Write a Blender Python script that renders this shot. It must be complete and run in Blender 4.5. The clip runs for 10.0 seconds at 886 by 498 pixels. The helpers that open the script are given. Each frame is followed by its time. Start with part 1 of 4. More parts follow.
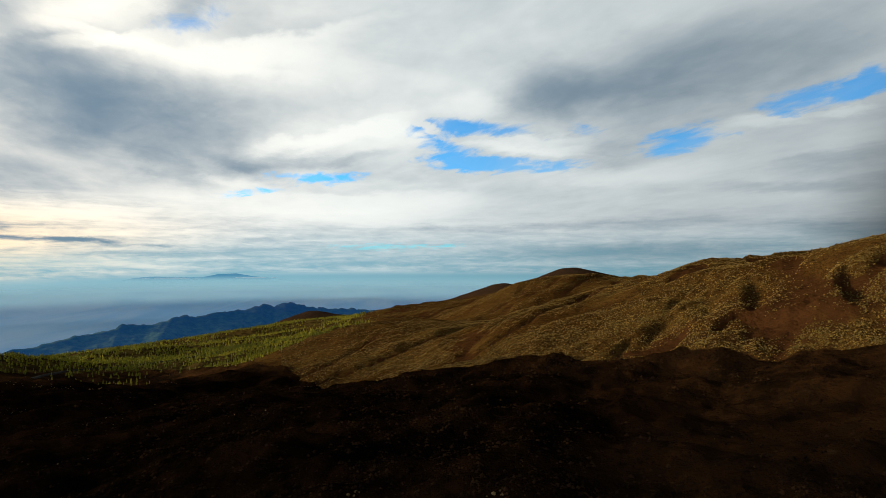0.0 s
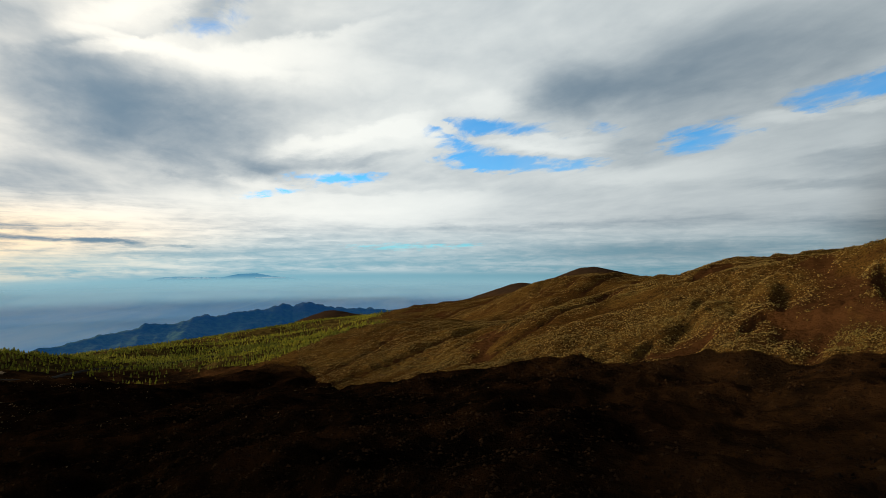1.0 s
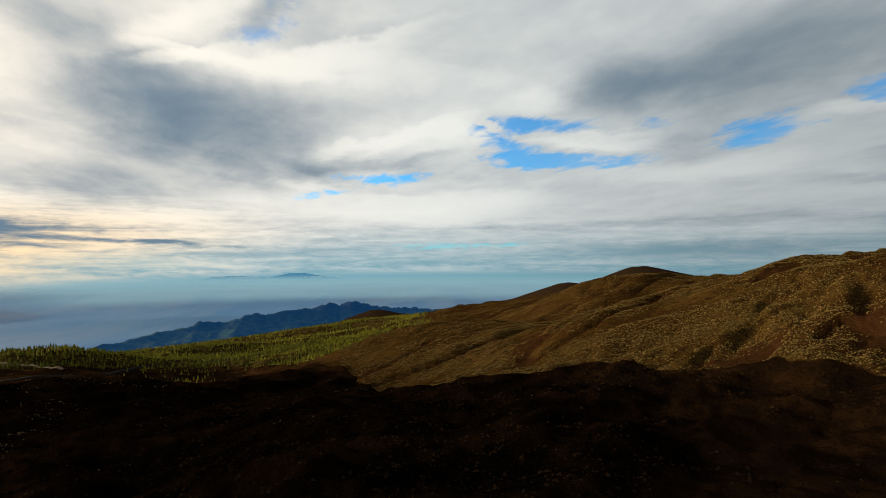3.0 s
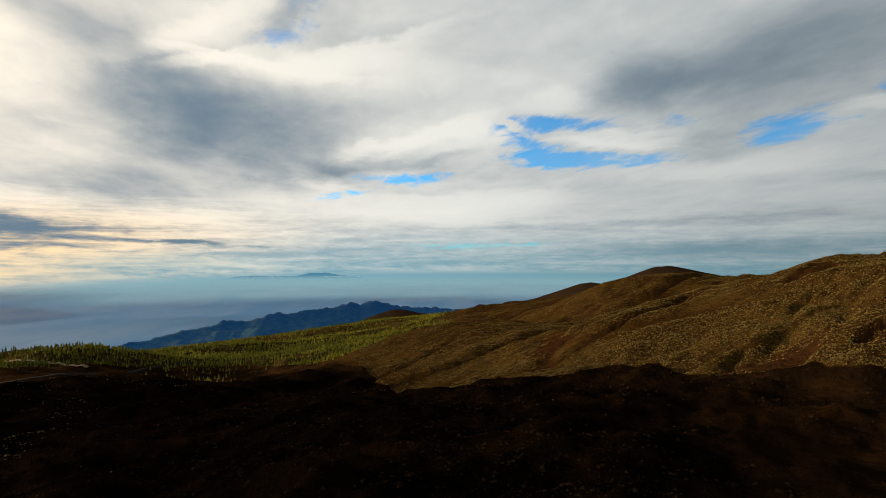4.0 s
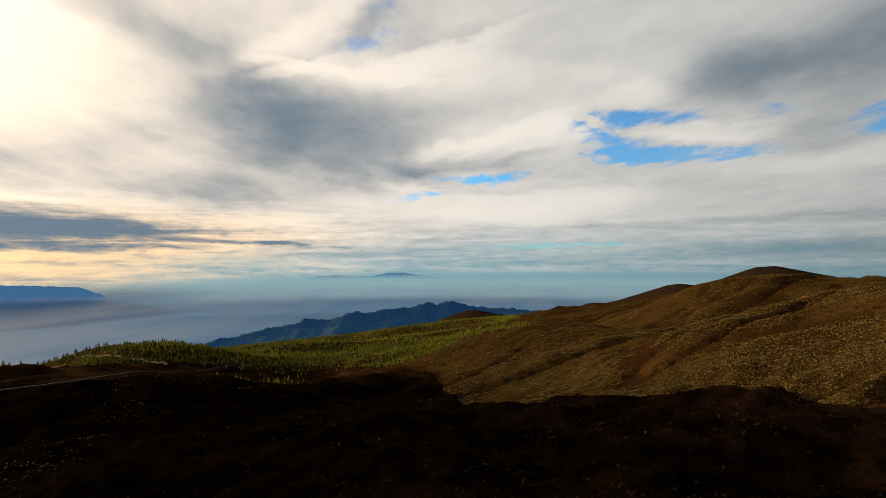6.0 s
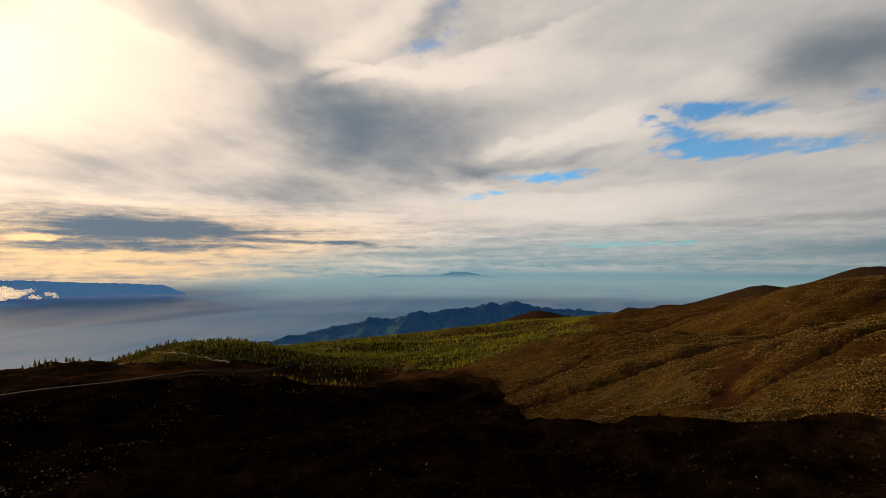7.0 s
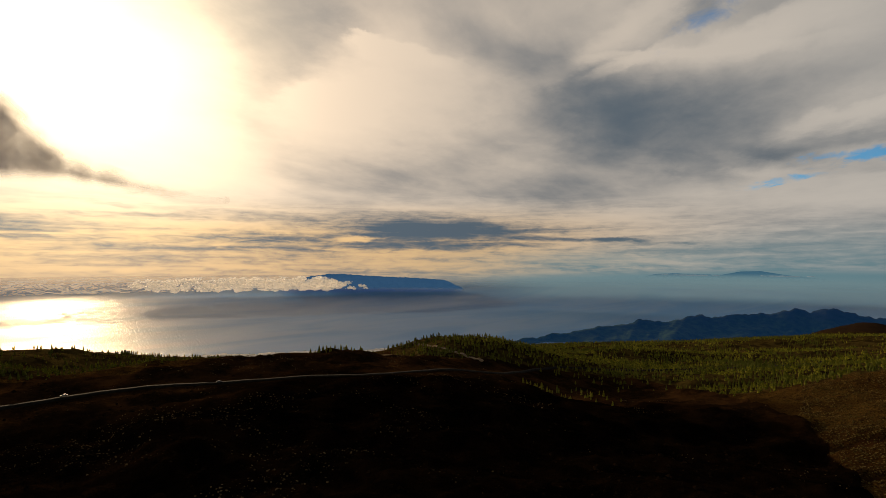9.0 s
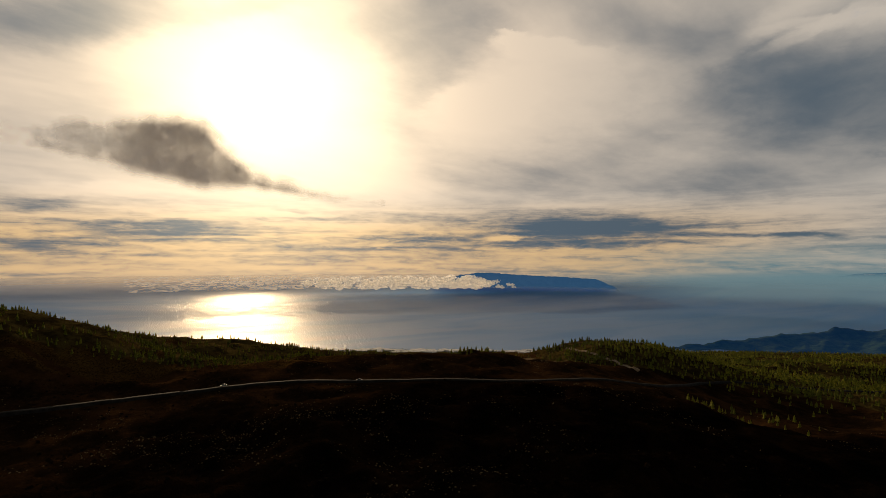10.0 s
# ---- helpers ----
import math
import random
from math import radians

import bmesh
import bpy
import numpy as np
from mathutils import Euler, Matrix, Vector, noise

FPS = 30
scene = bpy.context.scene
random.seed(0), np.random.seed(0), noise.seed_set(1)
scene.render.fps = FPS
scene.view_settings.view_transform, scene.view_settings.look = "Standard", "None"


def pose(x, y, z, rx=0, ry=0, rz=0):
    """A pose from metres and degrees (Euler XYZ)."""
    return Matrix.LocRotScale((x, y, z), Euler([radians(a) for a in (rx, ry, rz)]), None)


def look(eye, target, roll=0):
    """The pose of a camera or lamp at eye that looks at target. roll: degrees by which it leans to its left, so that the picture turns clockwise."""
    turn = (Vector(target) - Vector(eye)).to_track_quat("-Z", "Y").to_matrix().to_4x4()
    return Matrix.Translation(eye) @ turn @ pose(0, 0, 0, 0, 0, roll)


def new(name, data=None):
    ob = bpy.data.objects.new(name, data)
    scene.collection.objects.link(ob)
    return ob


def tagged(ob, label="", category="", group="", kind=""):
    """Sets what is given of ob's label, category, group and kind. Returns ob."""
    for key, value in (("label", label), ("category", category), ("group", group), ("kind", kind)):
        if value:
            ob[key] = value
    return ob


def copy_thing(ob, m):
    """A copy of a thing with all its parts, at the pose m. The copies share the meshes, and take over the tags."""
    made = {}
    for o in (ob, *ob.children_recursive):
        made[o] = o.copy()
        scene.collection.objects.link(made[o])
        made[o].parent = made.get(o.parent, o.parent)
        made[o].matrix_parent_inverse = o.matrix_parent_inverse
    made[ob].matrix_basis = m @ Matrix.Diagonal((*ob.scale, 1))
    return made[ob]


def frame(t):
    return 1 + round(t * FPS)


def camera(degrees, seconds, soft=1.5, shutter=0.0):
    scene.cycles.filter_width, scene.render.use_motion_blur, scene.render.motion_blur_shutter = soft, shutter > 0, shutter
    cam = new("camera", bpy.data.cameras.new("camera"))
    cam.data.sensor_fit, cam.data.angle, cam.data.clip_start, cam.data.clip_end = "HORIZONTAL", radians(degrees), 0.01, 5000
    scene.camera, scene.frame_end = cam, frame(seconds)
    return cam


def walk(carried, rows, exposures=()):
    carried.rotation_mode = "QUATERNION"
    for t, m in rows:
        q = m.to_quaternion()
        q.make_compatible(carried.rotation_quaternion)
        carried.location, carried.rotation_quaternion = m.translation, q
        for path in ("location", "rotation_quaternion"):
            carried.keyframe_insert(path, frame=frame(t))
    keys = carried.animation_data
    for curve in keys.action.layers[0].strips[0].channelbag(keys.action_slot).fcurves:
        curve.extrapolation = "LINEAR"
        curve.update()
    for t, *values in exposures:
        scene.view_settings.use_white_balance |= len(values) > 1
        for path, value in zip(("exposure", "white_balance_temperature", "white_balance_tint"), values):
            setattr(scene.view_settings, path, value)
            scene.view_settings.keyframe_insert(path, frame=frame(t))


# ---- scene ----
cam = camera(79.58, 10.0, soft=0.6)
# seconds, place, yaw, pitch, roll
PATH = [
    (0.0, -0.00, 0.00, 100.00, -2.832, 1.773, -0.079),
    (0.5, 0.97, 3.99, 99.95, -1.805, 1.742, -0.042),
    (1.0, 1.88, 8.17, 99.90, -0.897, 1.726, 0.036),
    (1.5, 2.72, 11.87, 99.97, 0.000, 1.715, 0.083),
    (2.0, 3.60, 15.84, 100.07, 1.305, 1.688, 0.081),
    (2.5, 4.34, 19.65, 99.98, 2.695, 1.680, 0.126),
    (4.0, 5.78, 31.25, 99.69, 6.172, 1.666, 0.111),
    (4.5, 6.19, 35.01, 99.67, 7.044, 1.647, 0.118),
    (5.0, 6.63, 39.19, 99.43, 7.718, 1.652, 0.151),
    (5.5, 7.88, 54.93, 99.51, 11.156, 1.676, 0.135),
    (7.0, 1.44, 105.35, 99.47, 21.414, 1.638, 0.023),
    (7.5, -1.94, 122.47, 99.51, 26.818, 1.573, -0.038),
    (8.0, -7.14, 138.99, 99.58, 34.072, 1.493, -0.056),
    (8.5, -13.62, 154.37, 99.81, 42.283, 1.385, -0.177),
    (9.0, -22.90, 168.74, 99.38, 49.695, 1.324, -0.129),
    (9.5, -33.90, 181.95, 98.75, 57.877, 1.232, -0.004),
    (10.0, -44.82, 192.39, 98.79, 65.650, 1.204, 0.102),
]
walk(cam, [(t, pose(x, y, z, 90 + pitch, roll, yaw)) for t, x, y, z, yaw, pitch, roll in PATH], exposures=[(0.0, 0.2, 6150, 8), (2.5, 0.06, 6250, 9), (5.0, -0.02, 6550, 11), (6.8, -0.15, 7000, 17), (7.5, -0.48, 7150, 19), (8.5, -0.8, 7000, 17), (9.0, -0.9, 6900, 15), (10.0, -1.0, 6750, 14)])

# ---- light ----
SUN_AZ, SUN_EL = 86.0, 9.3          # degrees left of +y, degrees up


def heading(az, el):
    a, e = radians(az), radians(el)
    return Vector((-math.sin(a) * math.cos(e), math.cos(a) * math.cos(e), math.sin(e)))


SUN_DIR = heading(SUN_AZ, SUN_EL)
sun_data = bpy.data.lights.new("sun", "SUN")
sun_data.energy, sun_data.angle, sun_data.color = 4.6, radians(0.6), (1.0, 0.76, 0.46)
sun = new("sun", sun_data)
sun.matrix_world = look(SUN_DIR * 900, (0, 0, 0))


class Nodes:
    """Short hand for node trees."""

    def __init__(self, tree, empty=True):
        self.tree = tree
        if empty:
            tree.nodes.clear()

    def add(self, kind, **values):
        n = self.tree.nodes.new(kind)
        for key, value in values.items():
            setattr(n, key, value)
        return n

    def link(self, a, b):
        self.tree.links.new(a, b)

    def feed(self, socket, value):
        if isinstance(value, bpy.types.NodeSocket):
            self.tree.links.new(value, socket)
        elif value is not None:
            socket.default_value = value

    def math(self, op, a, b=None, c=None, clamp=False):
        n = self.add("ShaderNodeMath", operation=op, use_clamp=clamp)
        for s, v in zip(n.inputs, (a, b, c)):
            self.feed(s, v)
        return n.outputs[0]

    def vec(self, op, a, b=None, out=0):
        n = self.add("ShaderNodeVectorMath", operation=op)
        self.feed(n.inputs[0], a)
        if op == "SCALE":
            self.feed(n.inputs[3], b)
        else:
            self.feed(n.inputs[1], b)
        return n.outputs[out]

    def ramp(self, x, lo, hi, a=0.0, b=1.0, smooth=True):
        n = self.add("ShaderNodeMapRange", interpolation_type="SMOOTHSTEP" if smooth else "LINEAR")
        for s, v in zip(n.inputs, (x, lo, hi, a, b)):
            self.feed(s, v)
        return n.outputs[0]

    def mix(self, f, a, b, blend="MIX"):
        n = self.add("ShaderNodeMix", data_type="RGBA", blend_type=blend)
        self.feed(n.inputs[0], f)
        for s, v in ((n.inputs[6], a), (n.inputs[7], b)):
            self.feed(s, (*v, 1.0) if isinstance(v, tuple) and len(v) == 3 else v)
        return n.outputs[2]

    def noise(self, vec, scale, detail=4.0, rough=0.55, distort=0.0, colour=False):
        n = self.add("ShaderNodeTexNoise")
        self.feed(n.inputs["Vector"], vec)
        for key, value in (("Scale", scale), ("Detail", detail), ("Roughness", rough), ("Distortion", distort)):
            n.inputs[key].default_value = value
        return n.outputs["Color" if colour else "Fac"]


# ---- sky ----
# cloud patches: bearing, height, half width, half height, turn, crispness of the upper edge, amount
GAPS = [(-7.5, 14.5, 9.1, 1.56, 4, 1, 1.0), (-3.2, 12.5, 6.1, 2.37, 24, 1, 0.75), (-9.3, 10.8, 12.5, 1.3, 2, 1, 1.0), (10.6, 9.3, 7.5, 0.99, -2, 1, 0.85),
    (-27.8, 12.4, 7.5, 1.73, -7, 1, 0.8), (-38.4, 14.7, 8.4, 1.44, -4, 1, 0.9), (-42.1, 15.3, 3.2, 1.84, -13, 1, 0.7), (2.3, 2.0, 11.3, 0.61, -1, 1, 0.6),
    (23.2, 22.3, 9.9, 1.39, -22, 1, 0.2), (22.9, 24.2, 7.5, 2.25, -38, 1, 0.2), (17.4, 7.4, 6.0, 0.84, -7, 1, 0.5), (-18.7, 13.6, 3.4, 1.44, 13, 1, 0.4)]
TONGUES = [(-13.8, 12.5, 10.0, 0.86, 4, 1.5, -0.95), (-2.0, 14.5, 3.0, 0.83, 33, 1, -0.6), (-22.6, 13.9, 3.3, 1.64, 5, 1, -0.5), (-33.1, 13.3, 3.2, 1.23, -4, 1, -0.5),
    (-40.3, 13.3, 3.4, 0.66, -2, 1.5, -0.7)]
SHADE_NORTH = [(-23.7, 17.8, 20.9, 5.78, 4, 0.7, 0.33), (-33.2, 18.4, 14.9, 3.45, -1, 1, 0.22), (-15.3, 17.2, 8.7, 2.76, 3, 0.5, 0.1), (-39.1, 9.5, 7.6, 1.94, -3, 2, 0.3),
    (-36.1, 7.0, 9.9, 0.81, 3, 1, 0.3), (12.9, 11.3, 10.2, 1.24, -13, 1, 0.3), (-29.5, 21.5, 15.5, 2.96, 1, 1, 0.15), (-9.9, 4.1, 19.1, 0.54, -1, 1, 0.25),
    (-29.2, 4.1, 16.0, 0.87, 2, 1, 0.2), (-23.0, 1.3, 21.8, 1.48, 0, 1, 0.42), (-15.8, 12.2, 7.6, 0.4, 7, 1, 0.15), (-40.1, 3.4, 7.8, 0.97, 3, 1, 0.25),
    (16.8, 9.7, 8.0, 1.02, 11, 1, 0.2)]
SHADE_MID = [(30.2, 15.0, 17.9, 8.55, 7, 1, 0.36), (27.2, 13.3, 11.3, 5.27, 16, 1, 0.15), (23.2, 24.2, 6.3, 2.02, -38, 1, 0.38), (24.1, 9.0, 6.6, 2.05, 27, 1, 0.25),
    (34.9, 19.4, 8.6, 3.27, 5, 1, 0.1), (9.6, 10.9, 9.8, 0.88, -9, 1, 0.3), (42.1, 7.8, 13.7, 2.26, 4, 1, 0.12), (51.9, 3.5, 13.1, 2.83, 3, 1.3, 0.52),
    (57.8, 1.8, 6.7, 1.08, -1, 1, 0.35), (31.3, 2.2, 5.9, 0.36, 0, 1, 0.5), (36.5, 2.3, 1.7, 0.29, -1, 1, 0.4), (26.5, 1.9, 5.4, 0.24, 0, 1, 0.35),
    (29.5, 0.8, 19.0, 0.48, 0, 1, 0.2), (5.6, 8.1, 16.6, 0.58, -2, 1, 0.12)]
SHADE_SUN = [(99.9, 20.7, 14.5, 3.28, -18, 0.7, 0.62), (87.0, 24.2, 8.1, 1.33, -13, 1, 0.35), (103.3, 5.0, 4.2, 1.06, -4, 1, 0.55), (94.3, 3.1, 11.2, 2.03, -2, 2, 0.6),
    (102.1, 1.5, 7.9, 1.27, -1, 1, 0.6), (81.3, 5.2, 3.4, 0.35, 3, 1, 0.45), (51.0, 3.5, 18.3, 3.05, 4, 1.3, 0.6), (61.0, 1.7, 17.6, 1.7, 0, 1, 0.35),
    (67.1, 4.6, 6.7, 1.09, 6, 1, 0.3), (80.2, 0.3, 16.7, 0.59, 0, 1, 0.32), (74.3, 1.3, 5.3, 0.48, 0, 1, 0.3), (32.4, 2.3, 5.5, 0.36, 2, 1, 0.4),
    (97.5, 0.6, 8.8, 0.41, 0, 1, 0.3)]
SHADE_VEIL = [(55.0, 10.1, 16.0, 4.4, -12, 0.6, 0.34), (45.4, 11.9, 10.5, 2.24, -17, 0.6, 0.16), (39.3, 7.1, 11.7, 2.7, 3, 1, 0.12), (66.2, 22.4, 12.5, 8.6, 17, 1, 0.5),
    (42.7, 21.6, 10.6, 2.89, 17, 1, 0.16), (33.1, 14.7, 10.2, 10.11, 9, 1, 0.34), (22.0, 14.8, 8.7, 6.9, 15, 1, 0.1), (-15.4, 17.6, 9.2, 3.65, 7, 1, 0.15)]
LIGHT_NORTH = [(8.3, 13.9, 11.2, 2.04, -16, 2.2, 0.36), (2.9, 14.6, 4.2, 1.38, -1, 2, 0.25), (-12.3, 12.4, 8.3, 0.87, 4, 1.5, 0.5), (-5.7, 17.0, 6.7, 1.7, 1, 1, 0.28),
    (-34.9, 13.4, 4.8, 1.1, -1, 1.5, 0.35), (-40.7, 13.3, 3.0, 0.75, -2, 1.5, 0.35), (14.1, 20.3, 18.6, 3.69, -1, 1.5, 0.26), (33.6, 20.9, 10.2, 1.91, -21, 1, 0.28),
    (7.1, 6.5, 26.5, 2.98, -1, 1, 0.34), (-21.5, 9.2, 16.1, 1.71, -1, 1, 0.28), (19.5, 8.4, 5.7, 0.78, 3, 1, 0.22), (23.2, 19.9, 16.0, 1.32, 4, 2.2, 0.24),
    (32.0, 4.3, 12.4, 2.19, -3, 1, 0.3), (32.8, 0.3, 14.6, 1.19, 0, 1, 0.5)]
LIGHT_MID = [(18.6, 21.3, 20.9, 3.07, -14, 3, 0.42), (29.0, 20.4, 7.8, 1.31, 5, 4, 0.26), (3.8, 14.5, 5.0, 1.45, -4, 2, 0.22), (6.1, 13.2, 15.5, 2.28, -9, 0.5, 0.3),
    (29.0, 24.0, 8.9, 1.8, -28, 1, 0.24), (58.4, 2.4, 2.9, 0.44, -2, 1, 0.6), (47.2, 0.7, 18.5, 0.77, 0, 1, 0.42), (48.7, 5.6, 15.8, 1.83, -3, 1, 0.2),
    (5.6, 5.1, 21.7, 1.52, 1, 1, 0.18), (-13.3, 13.0, 7.0, 1.17, 0, 1.5, 0.3), (55.6, 15.7, 14.1, 10.33, -9, 1, 0.5)]
LIGHT_SUN = [(85.3, 16.8, 17.1, 12.45, 15, 1, 0.65), (73.2, 9.6, 11.2, 5.34, 19, 1, 0.42), (56.8, 22.2, 4.5, 2.1, 3, 5, 0.55), (58.3, 23.0, 2.2, 1.35, 3, 5, 0.5),
    (64.7, 17.3, 3.6, 3.45, -28, 4, 0.3), (52.6, 21.7, 7.0, 2.06, 12, 4, 0.32), (61.0, 16.6, 10.0, 9.22, -27, 1.6, 0.42), (59.2, 2.5, 3.0, 0.48, 0, 1, 0.6),
    (70.8, 3.4, 11.9, 0.73, 2, 1, 0.5), (30.5, 20.0, 6.6, 1.8, -14, 3, 0.5), (99.3, 6.6, 7.2, 1.0, -4, 1, 0.4), (85.2, 4.7, 13.9, 0.8, -2, 1, 0.35),
    (99.7, 4.0, 10.9, 0.4, -3, 1, 0.3), (76.7, -0.6, 36.0, 0.42, 0, 1, 0.4)]


def build_sky():
    world = bpy.data.worlds.new("sky")
    scene.world = world
    world.use_nodes = True
    k = Nodes(world.node_tree)
    way = k.add("ShaderNodeTexCoord").outputs["Generated"]
    sep = k.add("ShaderNodeSeparateXYZ")
    k.link(way, sep.inputs[0])
    x, y, z = sep.outputs
    az = k.math("MULTIPLY", k.math("ARCTAN2", k.math("MULTIPLY", x, -1.0), y), 57.2958)
    el = k.math("MULTIPLY", k.math("ARCSINE", z), 57.2958)
    # cloud layer seen in perspective: it closes up towards the horizon, and its streaks run along one wind
    lift = k.math("ADD", k.math("MAXIMUM", z, 0.0), 0.10)
    flat = k.add("ShaderNodeCombineXYZ")
    k.feed(flat.inputs[0], k.math("DIVIDE", x, lift))
    k.feed(flat.inputs[1], k.math("DIVIDE", y, lift))
    turned = k.add("ShaderNodeMapping")
    k.link(flat.outputs[0], turned.inputs[0])
    turned.inputs["Rotation"].default_value = (0, 0, radians(-26))
    plan = turned.outputs[0]
    round_map = k.add("ShaderNodeCombineXYZ")
    k.feed(round_map.inputs[0], az)
    k.feed(round_map.inputs[1], el)
    map2 = round_map.outputs[0]
    centre = (0.5, 0.5, 0.5)
    warp = k.vec("SUBTRACT", k.noise(plan, 0.7, 4.0, 0.5, 0.2, True), centre)
    ragged = k.vec("SUBTRACT", k.noise(k.vec("MULTIPLY", plan, (1.0, 0.7, 1.0)), 3.0, 8.0, 0.62, 0.3, True), centre)
    curl = k.vec("SUBTRACT", k.noise(k.vec("MULTIPLY", map2, (0.55, 1.0, 1.0)), 0.55, 6.0, 0.6, 0.0, True), centre)
    bend = k.ramp(el, 0.0, 14.0, 0.22, 1.0)
    spot = k.vec("ADD", map2, k.vec("MULTIPLY", k.vec("SCALE", warp, bend), (4.5, 2.0, 0.0)))
    spot = k.vec("ADD", spot, k.vec("MULTIPLY", k.vec("SCALE", ragged, bend), (5.0, 2.6, 0.0)))
    spot = k.vec("ADD", spot, k.vec("MULTIPLY", curl, (3.0, 1.0, 0.0)))

    def gather(rows, inner):
        """The sum of soft oval patches; it is carried along in the third coordinate."""
        carried = spot
        for a, e, wide, high, turn, crisp, amount in rows:
            m = k.add("ShaderNodeMapping", vector_type="TEXTURE")
            k.link(carried, m.inputs[0])
            m.inputs["Location"].default_value = (a, e, 0)
            m.inputs["Rotation"].default_value = (0, 0, radians(turn))
            m.inputs["Scale"].default_value = (wide, high, 1e5)
            local = m.outputs[0]
            if crisp != 1:
                part_of = k.add("ShaderNodeSeparateXYZ")
                k.link(local, part_of.inputs[0])
                skew = k.math("MULTIPLY_ADD", k.math("ABSOLUTE", part_of.outputs[1]), (crisp - 1) / 2,
                              k.math("MULTIPLY", part_of.outputs[1], (crisp + 1) / 2))
                joined = k.add("ShaderNodeCombineXYZ")
                k.link(part_of.outputs[0], joined.inputs[0])
                k.link(skew, joined.inputs[1])
                local = joined.outputs[0]
            add = k.add("ShaderNodeCombineXYZ")
            k.feed(add.inputs[2], k.ramp(k.vec("LENGTH", local, out=1), 1.0, inner, 0.0, amount))
            carried = k.vec("ADD", carried, add.outputs[0])
        last = k.add("ShaderNodeSeparateXYZ")
        k.link(carried, last.inputs[0])
        return last.outputs[2]

    gaps = gather(GAPS + TONGUES, 0.1)
    shade = gather(SHADE_NORTH + SHADE_MID + SHADE_SUN + SHADE_VEIL, 0.1)
    light = gather(LIGHT_NORTH + LIGHT_MID + LIGHT_SUN, 0.1)
    fine = k.noise(k.vec("MULTIPLY", plan, (1.0, 0.6, 1.0)), 1.7, 8.0, 0.55, 0.4)
    streaks = k.noise(k.vec("MULTIPLY", plan, (1.25, 0.42, 1.0)), 0.9, 7.0, 0.5, 0.9)
    wisps = k.noise(k.vec("MULTIPLY", plan, (1.1, 0.62, 1.0)), 3.4, 8.0, 0.56, 0.8)
    billow = k.noise(k.vec("MULTIPLY", map2, (0.05, 0.11, 0.0)), 1.0, 7.0, 0.52, 0.4)
    bands = k.noise(k.vec("MULTIPLY", map2, (0.06, 1.05, 0.0)), 1.0, 9.0, 0.62, 0.5)
    mottle = k.noise(k.vec("MULTIPLY", map2, (0.42, 2.2, 0.0)), 1.0, 7.0, 0.62, 0.5)
    bands = k.math("ADD", k.math("MULTIPLY", bands, 0.62), k.math("MULTIPLY", mottle, 0.38))

    def swing(noise, amount):
        return k.math("MULTIPLY", k.math("SUBTRACT", noise, 0.5), amount)

    clear = k.add("ShaderNodeTexSky", sky_type="NISHITA", sun_disc=False, sun_elevation=radians(SUN_EL),
                  sun_rotation=radians(-SUN_AZ), altitude=2000.0, air_density=1.0, dust_density=0.4, ozone_density=3.0)
    blue = k.mix(1.0, clear.outputs[0], (0.11, 0.27, 0.31), "MULTIPLY")
    # nearness to the sun behind its veil of cloud
    cosine = k.vec("DOT_PRODUCT", way, tuple(heading(84.0, 17.0)), out=1)
    angle = k.math("MULTIPLY", k.math("ARCCOSINE", cosine), 57.2958)
    glow = k.math("POWER", 2.718, k.math("DIVIDE", angle, -19.0))
    wide = k.math("POWER", 2.718, k.math("DIVIDE", angle, -60.0))
    high_part = k.math("ADD", k.math("ADD", swing(fine, 0.62), swing(streaks, 0.6)), k.math("ADD", swing(wisps, 0.26), swing(billow, 1.0)))
    low_part = k.math("MULTIPLY", k.math("SUBTRACT", bands, 0.5), k.ramp(wide, 0.25, 0.5, 1.5, 5.2))
    near = k.ramp(el, 2.0, 8.0)
    tatter = k.noise(k.vec("MULTIPLY", plan, (1.0, 0.55, 1.0)), 8.5, 7.0, 0.6, 0.6)
    high_part = k.math("ADD", high_part, swing(tatter, 0.12))
    body = k.math("ADD", k.math("MULTIPLY", high_part, near), k.math("MULTIPLY", low_part, k.math("SUBTRACT", 1.0, near)))
    tone = k.math("SUBTRACT", k.math("ADD", k.math("ADD", body, 0.72), k.math("MULTIPLY", light, 1.1)), shade)
    tone = k.math("MULTIPLY_ADD", k.ramp(tone, -0.1, 1.12, 0.0, 1.0), 0.55, k.ramp(tone, -0.25, 1.35, 0.0, 0.45, False))
    warm = k.mix(wide, (0.80, 0.90, 0.93), (1.42, 1.10, 0.74))
    warm = k.mix(k.math("MULTIPLY", k.ramp(el, 7.0, 2.0), k.ramp(wide, 0.3, 0.55)), warm, (1.25, 0.86, 0.43))
    dark = k.mix(wide, (0.20, 0.285, 0.36), (0.105, 0.16, 0.215))
    cloud = k.mix(tone, dark, warm)
    frayed = k.math("SUBTRACT", gaps, k.math("ADD", swing(fine, 0.9), k.math("ADD", swing(wisps, 1.7), swing(tatter, 1.5))))
    hole = k.math("MULTIPLY", k.math("MULTIPLY", k.ramp(frayed, 0.08, 0.9, 0.0, 0.98), k.ramp(gaps, 0.03, 0.2)), k.ramp(streaks, 0.3, 0.6, 1.0, 0.7))
    sky = k.mix(hole, cloud, blue)
    # the haze over the sea, blue away from the sun and golden below it
    low = k.ramp(el, k.ramp(wide, 0.25, 0.5, 5.2, 2.2), -0.8, 0.0, 1.0)
    haze = k.mix(k.ramp(wide, 0.40, 0.72), (0.20, 0.42, 0.50), (0.72, 0.52, 0.36))
